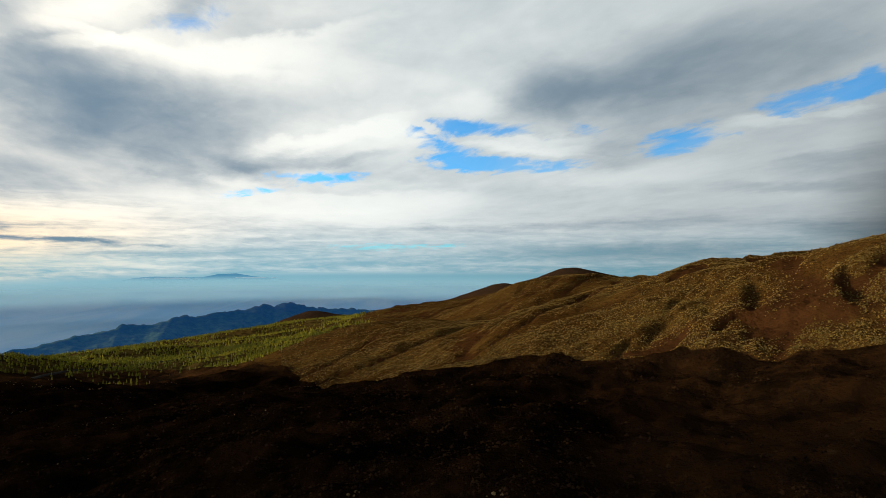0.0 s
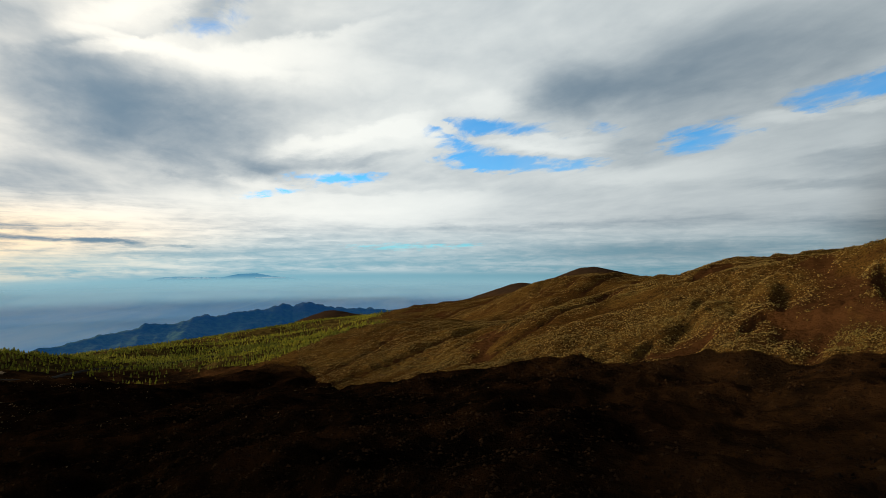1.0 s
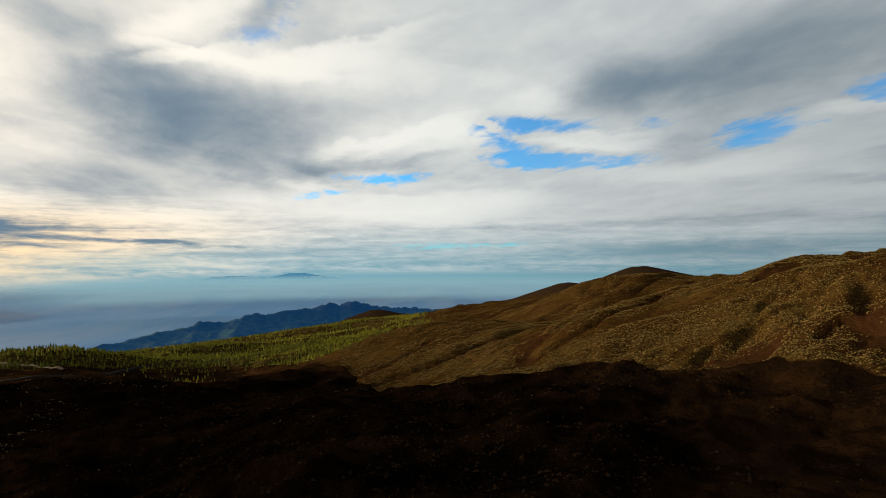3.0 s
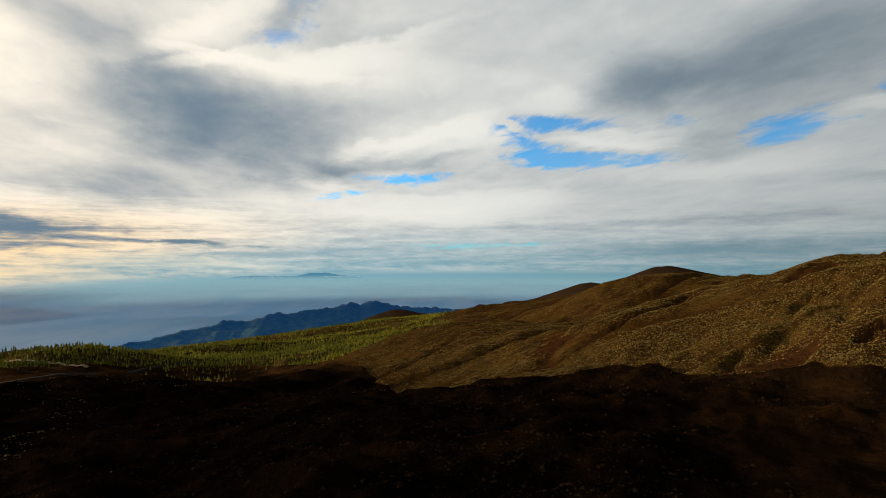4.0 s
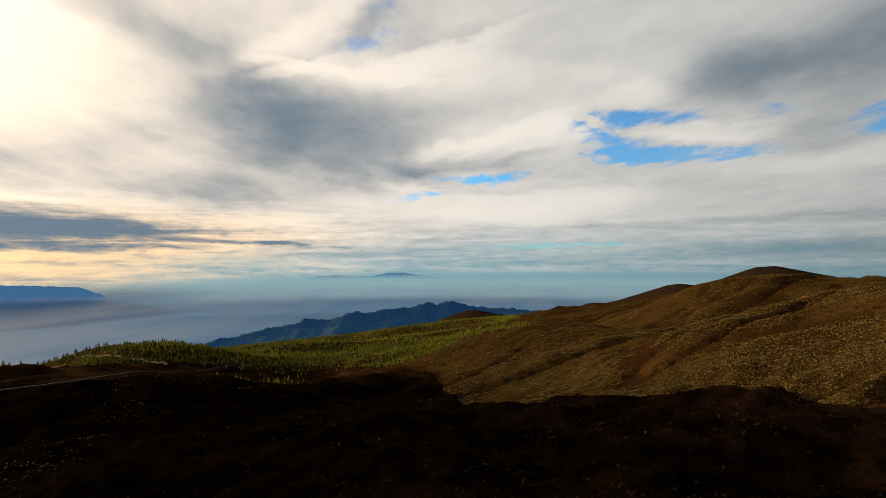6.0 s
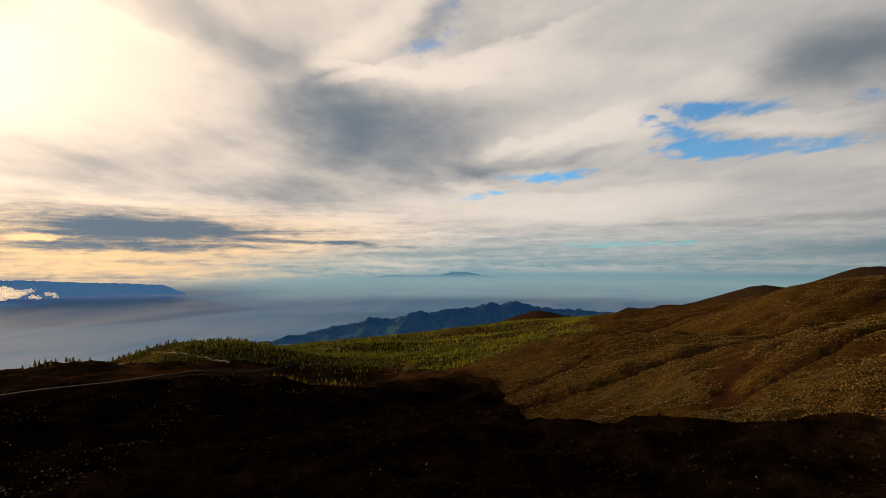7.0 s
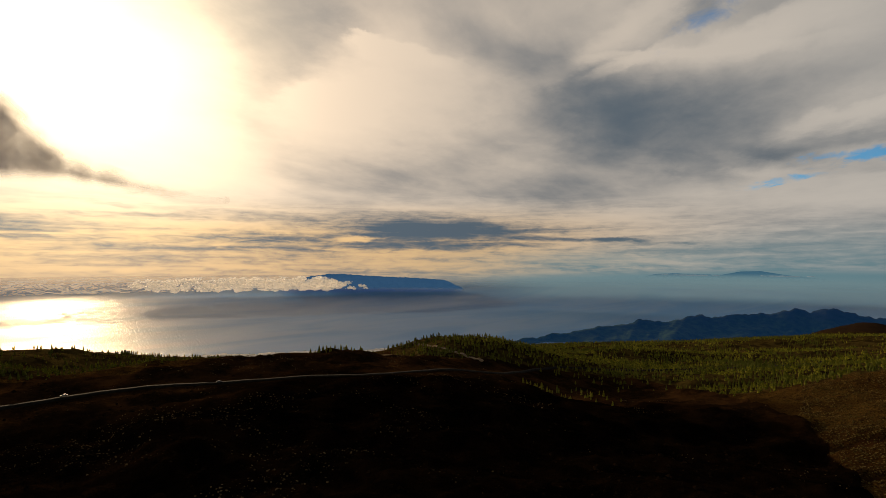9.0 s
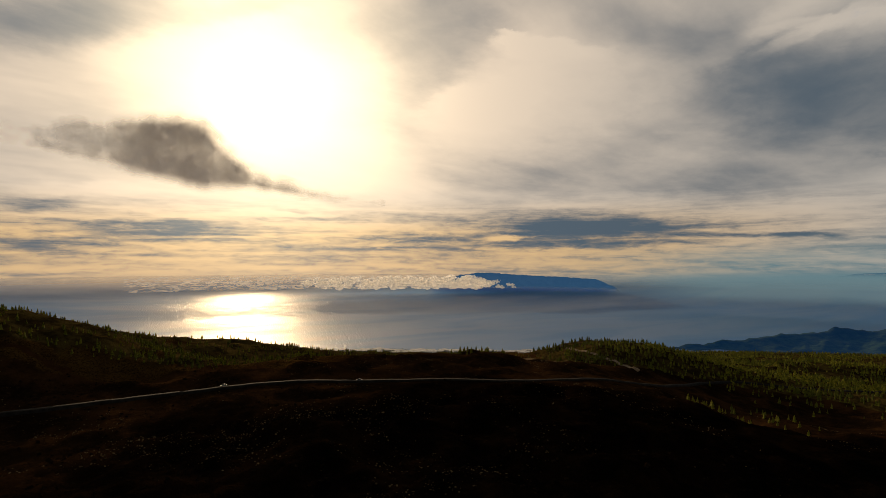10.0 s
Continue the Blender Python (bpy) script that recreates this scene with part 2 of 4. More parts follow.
    sky = k.mix(k.math("MAXIMUM", k.math("MULTIPLY", k.math("MULTIPLY", low, k.ramp(bands, 0.3, 0.7, 1.0, 0.4)), k.ramp(wide, 0.4, 0.6, 1.0, 0.4)), k.ramp(el, 0.2, k.ramp(wide, 0.3, 0.6, -1.2, -3.4), 0.0, 0.95)), sky, haze)
    # the sky overhead and behind, mostly unseen, is dimmed to cut fill light
    high = k.ramp(el, 27.0, 46.0, 1.0, 0.17)
    back = k.ramp(cosine, -0.62, -0.45, 0.1, 1.0)
    back = k.math("MULTIPLY", back, k.ramp(cosine, -0.6, 0.35, 0.66, 1.0))
    core = k.math("POWER", 2.718, k.math("MULTIPLY", k.math("MULTIPLY", angle, angle), -1.0 / 150.0))
    gain = k.math("MULTIPLY", k.math("MULTIPLY", high, back), k.math("MULTIPLY_ADD", glow, 1.45, 0.86))
    lit = k.mix(1.0, k.mix(1.0, sky, gain, "MULTIPLY"), k.mix(core, (0.0, 0.0, 0.0), (1.7, 1.4, 0.8)), "ADD")
    out = k.add("ShaderNodeBackground")
    k.feed(out.inputs["Color"], lit)
    out.inputs["Strength"].default_value = 1.0
    k.link(out.outputs[0], k.add("ShaderNodeOutputWorld").inputs[0])


build_sky()


# ---- materials ----
def material(name, paint, rough=0.9, bump=None, spec=0.3, emit=None):
    m = bpy.data.materials.new(name)
    m.use_nodes = True
    k = Nodes(m.node_tree)
    b = k.add("ShaderNodeBsdfPrincipled")
    b.inputs["Roughness"].default_value = rough
    b.inputs["Specular IOR Level"].default_value = spec
    where = k.add("ShaderNodeNewGeometry").outputs["Position"]
    colour = paint(k, where) if callable(paint) else paint
    k.feed(b.inputs["Base Color"], (*colour, 1.0) if isinstance(colour, tuple) else colour)
    if bump:
        n = k.add("ShaderNodeBump")
        n.inputs["Strength"].default_value, n.inputs["Distance"].default_value = bump[1], bump[2]
        k.link(k.noise(where, bump[0], 6.0, 0.65), n.inputs["Height"])
        k.link(n.outputs[0], b.inputs["Normal"])
    if emit:
        b.inputs["Emission Color"].default_value = (*emit, 1.0)
        b.inputs["Emission Strength"].default_value = 1.0
    k.link(b.outputs[0], k.add("ShaderNodeOutputMaterial").inputs[0])
    return m


def two_tone(a, b, scale, lo=0.4, hi=0.6, c=None, scale2=None):
    def paint(k, where):
        col = k.mix(k.ramp(k.noise(where, scale, 6.0, 0.6), lo, hi), a, b)
        if c:
            col = k.mix(k.ramp(k.noise(where, scale2, 5.0, 0.6), 0.5, 0.68), col, c)
        return col
    return paint


def ground_paint(k, where):
    lava = k.add("ShaderNodeAttribute", attribute_name="lava").outputs["Fac"]
    wood = k.add("ShaderNodeAttribute", attribute_name="wood").outputs["Fac"]
    soil = k.mix(k.ramp(k.noise(where, 0.012, 6.0, 0.6), 0.38, 0.62), (0.050, 0.024, 0.0065), (0.092, 0.052, 0.013))
    soil = k.mix(k.ramp(k.noise(where, 0.16, 6.0, 0.65), 0.5, 0.64), soil, (0.040, 0.021, 0.007))
    soil = k.mix(k.ramp(k.noise(where, 0.33, 5.0, 0.6), 0.6, 0.72), soil, (0.12, 0.076, 0.022))
    soil = k.mix(k.ramp(k.noise(where, 0.8, 4.0, 0.7), 0.5, 0.6), soil, (0.016, 0.009, 0.0035))
    gully = k.add("ShaderNodeAttribute", attribute_name="gully").outputs["Fac"]
    gully = k.ramp(k.math("ADD", gully, k.math("SUBTRACT", k.noise(where, 0.07, 5.0), 0.5)), 0.35, 0.65)
    soil = k.mix(gully, soil, k.mix(k.noise(where, 0.2, 5.0), (0.022, 0.010, 0.004), (0.060, 0.027, 0.010)))
    # lava brown taken near black: part of the cloud's shade is painted in
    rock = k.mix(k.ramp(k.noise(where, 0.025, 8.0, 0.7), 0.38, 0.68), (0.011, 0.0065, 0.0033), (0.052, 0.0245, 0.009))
    darkest = k.add("ShaderNodeAttribute", attribute_name="darkest").outputs["Fac"]
    rock = k.mix(darkest, rock, k.mix(k.ramp(k.noise(where, 0.03, 8.0, 0.7), 0.4, 0.7), (0.002, 0.0014, 0.001), (0.013, 0.0065, 0.003)))
    rock = k.mix(k.ramp(k.noise(where, 0.25, 6.0, 0.7), 0.56, 0.72), rock, k.mix(darkest, (0.05, 0.028, 0.012), (0.014, 0.008, 0.004)))
    cinder = k.add("ShaderNodeAttribute", attribute_name="cinder").outputs["Fac"]
    soil = k.mix(cinder, soil, k.mix(k.noise(where, 0.03, 5.0), (0.022, 0.014, 0.009), (0.046, 0.028, 0.017)))
    green = k.mix(k.ramp(k.noise(where, 0.05, 6.0, 0.65), 0.4, 0.6), (0.027, 0.0185, 0.006), (0.085, 0.06, 0.016))
    col = k.mix(k.ramp(k.math("ADD", wood, k.math("SUBTRACT", k.noise(where, 0.03, 4.0), 0.5)), 0.4, 0.6), soil, green)
    pale = k.add("ShaderNodeAttribute", attribute_name="pale").outputs["Fac"]
    pale = k.ramp(k.math("ADD", pale, k.math("SUBTRACT", k.noise(where, 0.08, 6.0, 0.65), 0.5)), 0.45, 0.6)
    bare = k.mix(k.noise(where, 0.3, 5.0), (0.10, 0.065, 0.032), (0.24, 0.17, 0.095))
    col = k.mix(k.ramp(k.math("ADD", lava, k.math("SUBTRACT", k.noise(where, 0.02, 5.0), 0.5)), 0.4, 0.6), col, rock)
    return k.mix(pale, col, bare)


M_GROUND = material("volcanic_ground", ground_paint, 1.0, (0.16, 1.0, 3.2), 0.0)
def needle_paint(k, where):
    each = k.add("ShaderNodeNewGeometry").outputs["Random Per Island"]
    col = k.mix(each, (0.09, 0.115, 0.009), (0.38, 0.35, 0.024))
    return k.mix(k.ramp(k.noise(where, 0.01, 4.0), 0.4, 0.65), col, (0.11, 0.125, 0.014))


def leafy(name, paint, through_share):
    m = material(name, paint, 0.85, None, 0.1)
    tree = m.node_tree
    b = [n for n in tree.nodes if n.bl_idname == "ShaderNodeBsdfPrincipled"][0]
    out = [n for n in tree.nodes if n.bl_idname == "ShaderNodeOutputMaterial"][0]
    t, mix = tree.nodes.new("ShaderNodeBsdfTranslucent"), tree.nodes.new("ShaderNodeMixShader")
    tree.links.new(b.inputs["Base Color"].links[0].from_socket, t.inputs[0])
    mix.inputs[0].default_value = through_share
    tree.links.new(b.outputs[0], mix.inputs[1])
    tree.links.new(t.outputs[0], mix.inputs[2])
    tree.links.new(mix.outputs[0], out.inputs[0])
    return m


M_NEEDLE = leafy("pine_needles", needle_paint, 0.2)
M_BARK = material("pine_bark", two_tone((0.05, 0.03, 0.02), (0.09, 0.055, 0.03), 2.0), 0.9)
def broom_paint(k, where):
    each = k.add("ShaderNodeNewGeometry").outputs["Random Per Island"]
    col = k.mix(each, (0.045, 0.032, 0.008), (0.25, 0.175, 0.05))
    return k.mix(k.ramp(k.noise(where, 0.012, 5.0), 0.5, 0.7, 0.0, 0.7), col, (0.10, 0.078, 0.018))


M_SHRUB = leafy("dry_broom", broom_paint, 0.2)
M_PALE = leafy("pale_broom", two_tone((0.085, 0.062, 0.03), (0.24, 0.18, 0.095), 0.05), 0.25)
M_ROAD = material("asphalt", two_tone((0.015, 0.0135, 0.012), (0.026, 0.023, 0.020), 0.3), 0.95, None, 0.05)
def ridge_paint(k, where):
    """Bare crests, their blue-grey painted in for haze, above wooded foothills."""
    up = k.add("ShaderNodeSeparateXYZ")
    k.link(where, up.inputs[0])
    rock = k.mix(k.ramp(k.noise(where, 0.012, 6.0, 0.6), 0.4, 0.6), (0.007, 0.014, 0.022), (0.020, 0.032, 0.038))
    wood = k.mix(k.ramp(k.noise(where, 0.03, 6.0, 0.65), 0.4, 0.6), (0.010, 0.030, 0.008), (0.030, 0.062, 0.016))
    height = k.math("ADD", up.outputs[2], k.math("MULTIPLY", k.math("SUBTRACT", k.noise(where, 0.006, 5.0), 0.5), 120.0))
    return k.mix(k.ramp(height, -190.0, -120.0), wood, rock)


# the blue emission is painted haze; the ridge itself gives off nothing
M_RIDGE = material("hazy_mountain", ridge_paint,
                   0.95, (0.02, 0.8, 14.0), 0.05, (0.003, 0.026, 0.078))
# blue base colour and blue emission paint the haze before the island
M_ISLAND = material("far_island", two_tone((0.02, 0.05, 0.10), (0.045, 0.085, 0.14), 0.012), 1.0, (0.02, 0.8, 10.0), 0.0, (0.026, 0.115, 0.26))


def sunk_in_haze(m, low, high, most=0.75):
    """Fades the foot of a far island to clear, standing in for mist over the sea."""
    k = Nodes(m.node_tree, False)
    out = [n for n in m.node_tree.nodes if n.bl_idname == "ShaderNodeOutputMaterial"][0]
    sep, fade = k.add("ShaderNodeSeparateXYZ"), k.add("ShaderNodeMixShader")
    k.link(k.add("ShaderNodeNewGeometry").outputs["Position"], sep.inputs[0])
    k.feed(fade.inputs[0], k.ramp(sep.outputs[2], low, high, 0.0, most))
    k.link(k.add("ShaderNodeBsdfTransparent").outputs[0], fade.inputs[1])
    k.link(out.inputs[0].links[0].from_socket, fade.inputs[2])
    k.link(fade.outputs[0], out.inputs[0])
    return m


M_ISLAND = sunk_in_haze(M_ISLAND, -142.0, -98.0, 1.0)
# the farther island's glow is painted haze too
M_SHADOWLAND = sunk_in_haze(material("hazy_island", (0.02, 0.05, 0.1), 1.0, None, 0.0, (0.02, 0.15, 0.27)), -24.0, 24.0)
# white cloud with a faint grey glow added to its colour
M_CLOUD = material("cloud_white", two_tone((0.75, 0.72, 0.68), (0.85, 0.82, 0.78), 0.01), 1.0, (0.03, 0.6, 8.0), 0.0, (0.12, 0.12, 0.12))


# the strong diffuse blue stands in for haze over the water
def sea_paint(k, where):
    return k.mix(k.ramp(k.noise(where, 0.0015, 5.0, 0.6), 0.35, 0.65), (0.022, 0.235, 0.62), (0.030, 0.255, 0.66))


def sea_material():
    """Open water under haze: wind ruffles it in long streaks, which take the shine in turn."""
    m = bpy.data.materials.new("open_sea")
    m.use_nodes = True
    k = Nodes(m.node_tree)
    place = k.add("ShaderNodeNewGeometry").outputs["Position"]
    where = k.vec("MULTIPLY", place, (1.0, 0.16, 1.0))
    d, g, mix = k.add("ShaderNodeBsdfDiffuse"), k.add("ShaderNodeBsdfGlossy"), k.add("ShaderNodeMixShader")
    k.feed(d.inputs["Color"], sea_paint(k, place))
    g.inputs["Color"].default_value = (0.93, 0.89, 0.79, 1)
    k.feed(g.inputs["Roughness"], k.ramp(k.noise(where, 0.0055, 7.0, 0.62, 0.6), 0.36, 0.66, 0.36, 0.48))
    n, level = k.add("ShaderNodeBump"), k.add("ShaderNodeCombineXYZ")
    level.inputs[2].default_value = 1.0
    n.inputs["Strength"].default_value, n.inputs["Distance"].default_value = 1.0, 3.6
    k.link(level.outputs[0], n.inputs["Normal"])
    k.link(k.noise(k.vec("MULTIPLY", place, (0.3, 1.4, 1.0)), 0.11, 3.0, 0.5), n.inputs["Height"])
    k.link(n.outputs[0], g.inputs["Normal"])
    k.link(level.outputs[0], d.inputs["Normal"])
    # uneven share of gloss imitates cloud shade lying in patches on the water
    k.feed(mix.inputs[0], k.ramp(k.noise(k.vec("MULTIPLY", place, (1.6, 0.5, 1.0)), 0.0016, 7.0, 0.6, 0.8), 0.34, 0.66, 0.18, 0.27))
    k.link(d.outputs[0], mix.inputs[1])
    k.link(g.outputs[0], mix.inputs[2])
    fade = k.add("ShaderNodeMixShader")
    k.link(k.add("ShaderNodeAttribute", attribute_name="lost").outputs["Fac"], fade.inputs[0])
    k.link(mix.outputs[0], fade.inputs[1])
    k.link(k.add("ShaderNodeBsdfTransparent").outputs[0], fade.inputs[2])
    k.link(fade.outputs[0], k.add("ShaderNodeOutputMaterial").inputs[0])
    return m


M_SEA = sea_material()


# ---- landforms ----
def hashed(ix, iy, seed):
    h = np.sin(ix * 127.1 + iy * 311.7 + seed * 74.7) * 43758.5453
    return h - np.floor(h)


def vnoise(x, y, seed=0):
    ix, iy = np.floor(x), np.floor(y)
    fx, fy = x - ix, y - iy
    ux, uy = fx * fx * (3 - 2 * fx), fy * fy * (3 - 2 * fy)
    a, b = hashed(ix, iy, seed), hashed(ix + 1, iy, seed)
    c, d = hashed(ix, iy + 1, seed), hashed(ix + 1, iy + 1, seed)
    return (a + (b - a) * ux) * (1 - uy) + (c + (d - c) * ux) * uy - 0.5


def fbm(x, y, size, octaves=4, seed=0, gain=0.5):
    total, amp = 0.0, 1.0
    for o in range(octaves):
        total = total + amp * vnoise(x / size + 17.3 * o, y / size - 9.1 * o, seed + o)
        size, amp = size * 0.5, amp * gain
    return total


def smooth(x, lo, hi):
    t = np.clip((x - lo) / (hi - lo), 0, 1)
    return t * t * (3 - 2 * t)


EYE = 100.0
# fall of the country by bearing: degrees left of +y, degrees of slope seen from the middle
FALL = [(-180, 3), (-90, 4), (-43, 1.0), (-25, -1.6), (-12, -2.6), (0, -4.6), (5, -5.2), (14, -6.0), (24, -7.2),
        (33, -7.9), (45, -8.7), (55, -9.0), (75, -9.05), (95, -9.5), (110, -7), (140, 0), (180, 3)]
# swells and hollows: place, reach, height
SWELLS_NEAR = [(218, 60, 110, -23.6), (-280, 12, 170, -19.6), (-52, -288, 260, -47.7), (-52, 336, 260, -36.7), (152, 324, 110, -22.4),
               (-442, 126, 110, -20.5), (-450, 230, 70, -4.5), (416, 324, 110, 25.8), (-400, 350, 60, -1.7), (-112, 522, 110, -24.5),
               (-445, 310, 55, -17.1), (152, 522, 110, -6.7), (-376, -402, 110, -14.4), (-574, -6, 110, 36.3), (332, 522, 170, 35.2),
               (-470, 420, 60, -29.8), (-508, 390, 110, 47.3), (430, 500, 90, -22.5), (-310, 588, 110, -6.2), (520, 450, 110, -26.5)]
SWELLS_MID = [(614, 324, 110, 3.8), (-540, 440, 60, 13.9), (-600, 380, 60, -36.7), (-508, 522, 110, -20.9), (-480, 560, 110, 14.8),
               (-178, 726, 170, -18.8), (-706, 258, 110, -40.5), (480, 620, 130, 11.1), (152, 786, 110, -35.9), (-620, 520, 70, -16.8),
               (-560, 600, 90, 7.5), (-832, 24, 260, 60.5), (-442, 720, 110, -24.4), (-46, 852, 110, 33.7), (-870, 40, 110, -1.7),
               (284, 852, 110, -11.0), (-760, 480, 130, -0.6), (-310, 852, 110, -7.0), (-690, 640, 90, -15.2), (-640, 720, 110, 48.8)]
SWELLS_FAR = [(20, 984, 110, -42.1), (572, 804, 260, -5.5), (-970, 324, 110, 16.1), (218, 1050, 110, 22.7), (-900, 600, 150, 5.1),
               (-574, 918, 110, 3.7), (26, 1134, 170, 11.7), (300, 1100, 150, 24.5), (120, 1150, 150, -26.7), (-364, 1116, 260, -36.6),
               (-1144, 492, 260, -39.8), (-1234, 324, 110, -25.2), (0, 1300, 170, -4.6), (-244, 1314, 110, -14.2), (-640, 1182, 110, 14.9),
               (-970, 984, 110, -10.3), (-76, 1440, 170, 22.6), (500, 1500, 200, -1.8), (-706, 1446, 110, -22.6), (-376, 1578, 110, -27.1)]
# cinder cones: place, foot radius, height
CONES = [(389, 1346, 175, 50), (408, 2626, 215, 58), (-105, 2898, 85, 36), (45, 2900, 130, 30), (-496, 2552, 185, 48), (200, 2700, 200, 22)]
ROAD = [(-380, -60), (-410, 30), (-427, 88), (-452, 156), (-462, 215), (-460, 260), (-440, 330), (-414, 399), (-412, 470), (-440, 590),
        (-478, 712), (-485, 800), (-460, 880), (-425, 990), (-370, 1075), (-310, 1165), (-292, 1342)]


def spline(points, n):
    p = np.array(points, float)
    p = np.vstack([2 * p[0] - p[1], p, 2 * p[-1] - p[-2]])
    out = []
    for i in range(1, len(p) - 2):
        t = np.linspace(0, 1, n, endpoint=False)[:, None]
        a, b, c, d = p[i - 1], p[i], p[i + 1], p[i + 2]
        out.append(0.5 * (2 * b + (c - a) * t + (2 * a - 5 * b + 4 * c - d) * t * t + (3 * b - a - 3 * c + d) * t ** 3))
    return np.vstack(out + [p[-2][None]])


ROAD_LINE = spline(ROAD, 14)


def road_distance(x, y):
    best = np.full(np.shape(x), 1e9)
    for px, py in ROAD_LINE[::3]:
        best = np.minimum(best, (x - px) ** 2 + (y - py) ** 2)
    return np.sqrt(best)


def form(x, y):
    r, az = np.hypot(x, y), np.degrees(np.arctan2(-x, y))
    z = r * np.tan(np.radians(np.interp(az, *np.array(FALL).T)))
    for cx, cy, reach, h in SWELLS_NEAR + SWELLS_MID + SWELLS_FAR:
        z = z + h * np.exp(-((x - cx) ** 2 + (y - cy) ** 2) / (2 * reach * reach))
    for cx, cy, foot, h in CONES:
        d = np.hypot(x - cx, y - cy) / foot
        z = z + h * np.clip(1.08 - d, 0, 1) ** 1.1 - h * 0.05 * np.exp(-(d / 0.1) ** 2)
    return EYE + z


def shaded_lava_mask(x, y):
    # the lava's edge is drawn along the rim of the cloud's shade
    edge = np.interp(x, [-900, -700, -610, -560, -480, -400, -290, -226, -150, -128, -102, -84, -58, 0, 40, 92, 110, 140, 160, 190, 212, 300, 500],
                     [-600, -260, 120, 520, 760, 850, 800, 715, 635, 580, 522, 482, 436, 406, 388, 376, 345, 322, 288, 258, 232, 170, 80])
    spill = smooth(edge - y + 22 * fbm(x, y, 40, 3, 5), -10, 10)
    wild = 30 * fbm(x, y, 50, 3, 6)
    return spill * (1 - smooth(-x + wild, 492, 530) * (1 - smooth(y + wild, 290, 350)))


def darkest_mask(x, y):
    """Where the lava is darkest: the middle of the slope, and half as much to the right."""
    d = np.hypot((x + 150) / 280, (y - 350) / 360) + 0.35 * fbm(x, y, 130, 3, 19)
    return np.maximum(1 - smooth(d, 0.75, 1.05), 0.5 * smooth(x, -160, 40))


def pale_mask(x, y):
    """Paler tan patches on the knolls above the road and on the slopes beyond."""
    best = np.zeros(np.shape(x))
    for cx, cy, rx, ry, a in ((-565, 335, 40, 60, 0.8), (-640, 60, 25, 40, 0.6), (-520, 520, 30, 40, 0.55), (-600, 600, 30, 30, 0.5), (-330, 700, 60, 30, 0.5), (-50, 540, 130, 110, 0.36), (300, 1270, 90, 80, 0.42)):
        best = np.maximum(best, a * np.exp(-(((x - cx) / rx) ** 2 + ((y - cy) / ry) ** 2)))
    return best


def flow_lines(x, y):
    """Old lava streams running down the slope: they are gullied where this is near zero."""
    along, across = 0.65 * x + 0.76 * y, 0.76 * x - 0.65 * y
    return fbm(across + 12 * fbm(x, y, 90, 2, 13), along * 0.22, 62, 4, 11)


def gully_mask(x, y):
    """Bare red gullies on the scrub slopes, with darker ground to the right and round one spot."""
    bed = 1 - smooth(np.abs(flow_lines(x, y) + 0.05 * fbm(x, y, 18, 3, 15)), 0.03, 0.12)
    return np.clip(bed * smooth(fbm(x, y, 210, 2, 17), -0.3, 0.02) + 0.55 * np.exp(-(((x - 205) / 60) ** 2 + ((y - 305) / 55) ** 2)) + 0.3 * smooth(x, 90, 300) * smooth(1100 - y, 0, 300), 0, 1)


# edges of old lava streams on the slope: line in plan, height of the broken front
LEDGE_LOW = [(176, 318), (199, 326), (206, 314), (222, 284), (238, 255)]
LEDGE_MID = [(118, 346), (152, 368), (188, 384), (218, 394)]
LEDGE_HIGH = [(120, 930), (162, 937), (219, 921), (292, 897), (340, 850)]
LEDGE_CUT = [(228, 268), (243, 290), (254, 308), (275, 330)]
LEDGES = [(LEDGE_LOW, 7.0), (LEDGE_MID, 4.0), (LEDGE_HIGH, 5.0), (LEDGE_CUT, 6.0)]


def ledges(x, y):
    """Steps in the ground: sharp on the side towards the valley, running out gently on the other."""
    total = np.zeros(np.shape(x))
    for line, height in LEDGES:
        pts = spline(line, 10)
        best, side, along = np.full(np.shape(x), 1e9), np.zeros(np.shape(x)), np.zeros(np.shape(x))
        wobble = 3.5 * fbm(x, y, 22, 3, 27)
        for i, ((ax, ay), (bx, by)) in enumerate(zip(pts[:-1], pts[1:])):
            dx, dy = bx - ax, by - ay
            t = np.clip(((x - ax) * dx + (y - ay) * dy) / (dx * dx + dy * dy), 0, 1)
            d = np.hypot(x - ax - t * dx, y - ay - t * dy)
            left = np.sign(dx * (y - ay) - dy * (x - ax))
            nearer = d < best
            best, side, along = np.where(nearer, d, best), np.where(nearer, left, side), np.where(nearer, (i + t) / (len(pts) - 1), along)
        off = best * side + wobble
        total += np.sqrt(np.clip(4 * along * (1 - along), 0, 1)) * height * (np.where(off > 0, np.exp(-np.maximum(off, 0) / 38.0), 0.0) * smooth(off, -2.0, 2.5) - 0.12 * np.exp(-((off + 5) / 5.0) ** 2) * (best < 60))
    return total


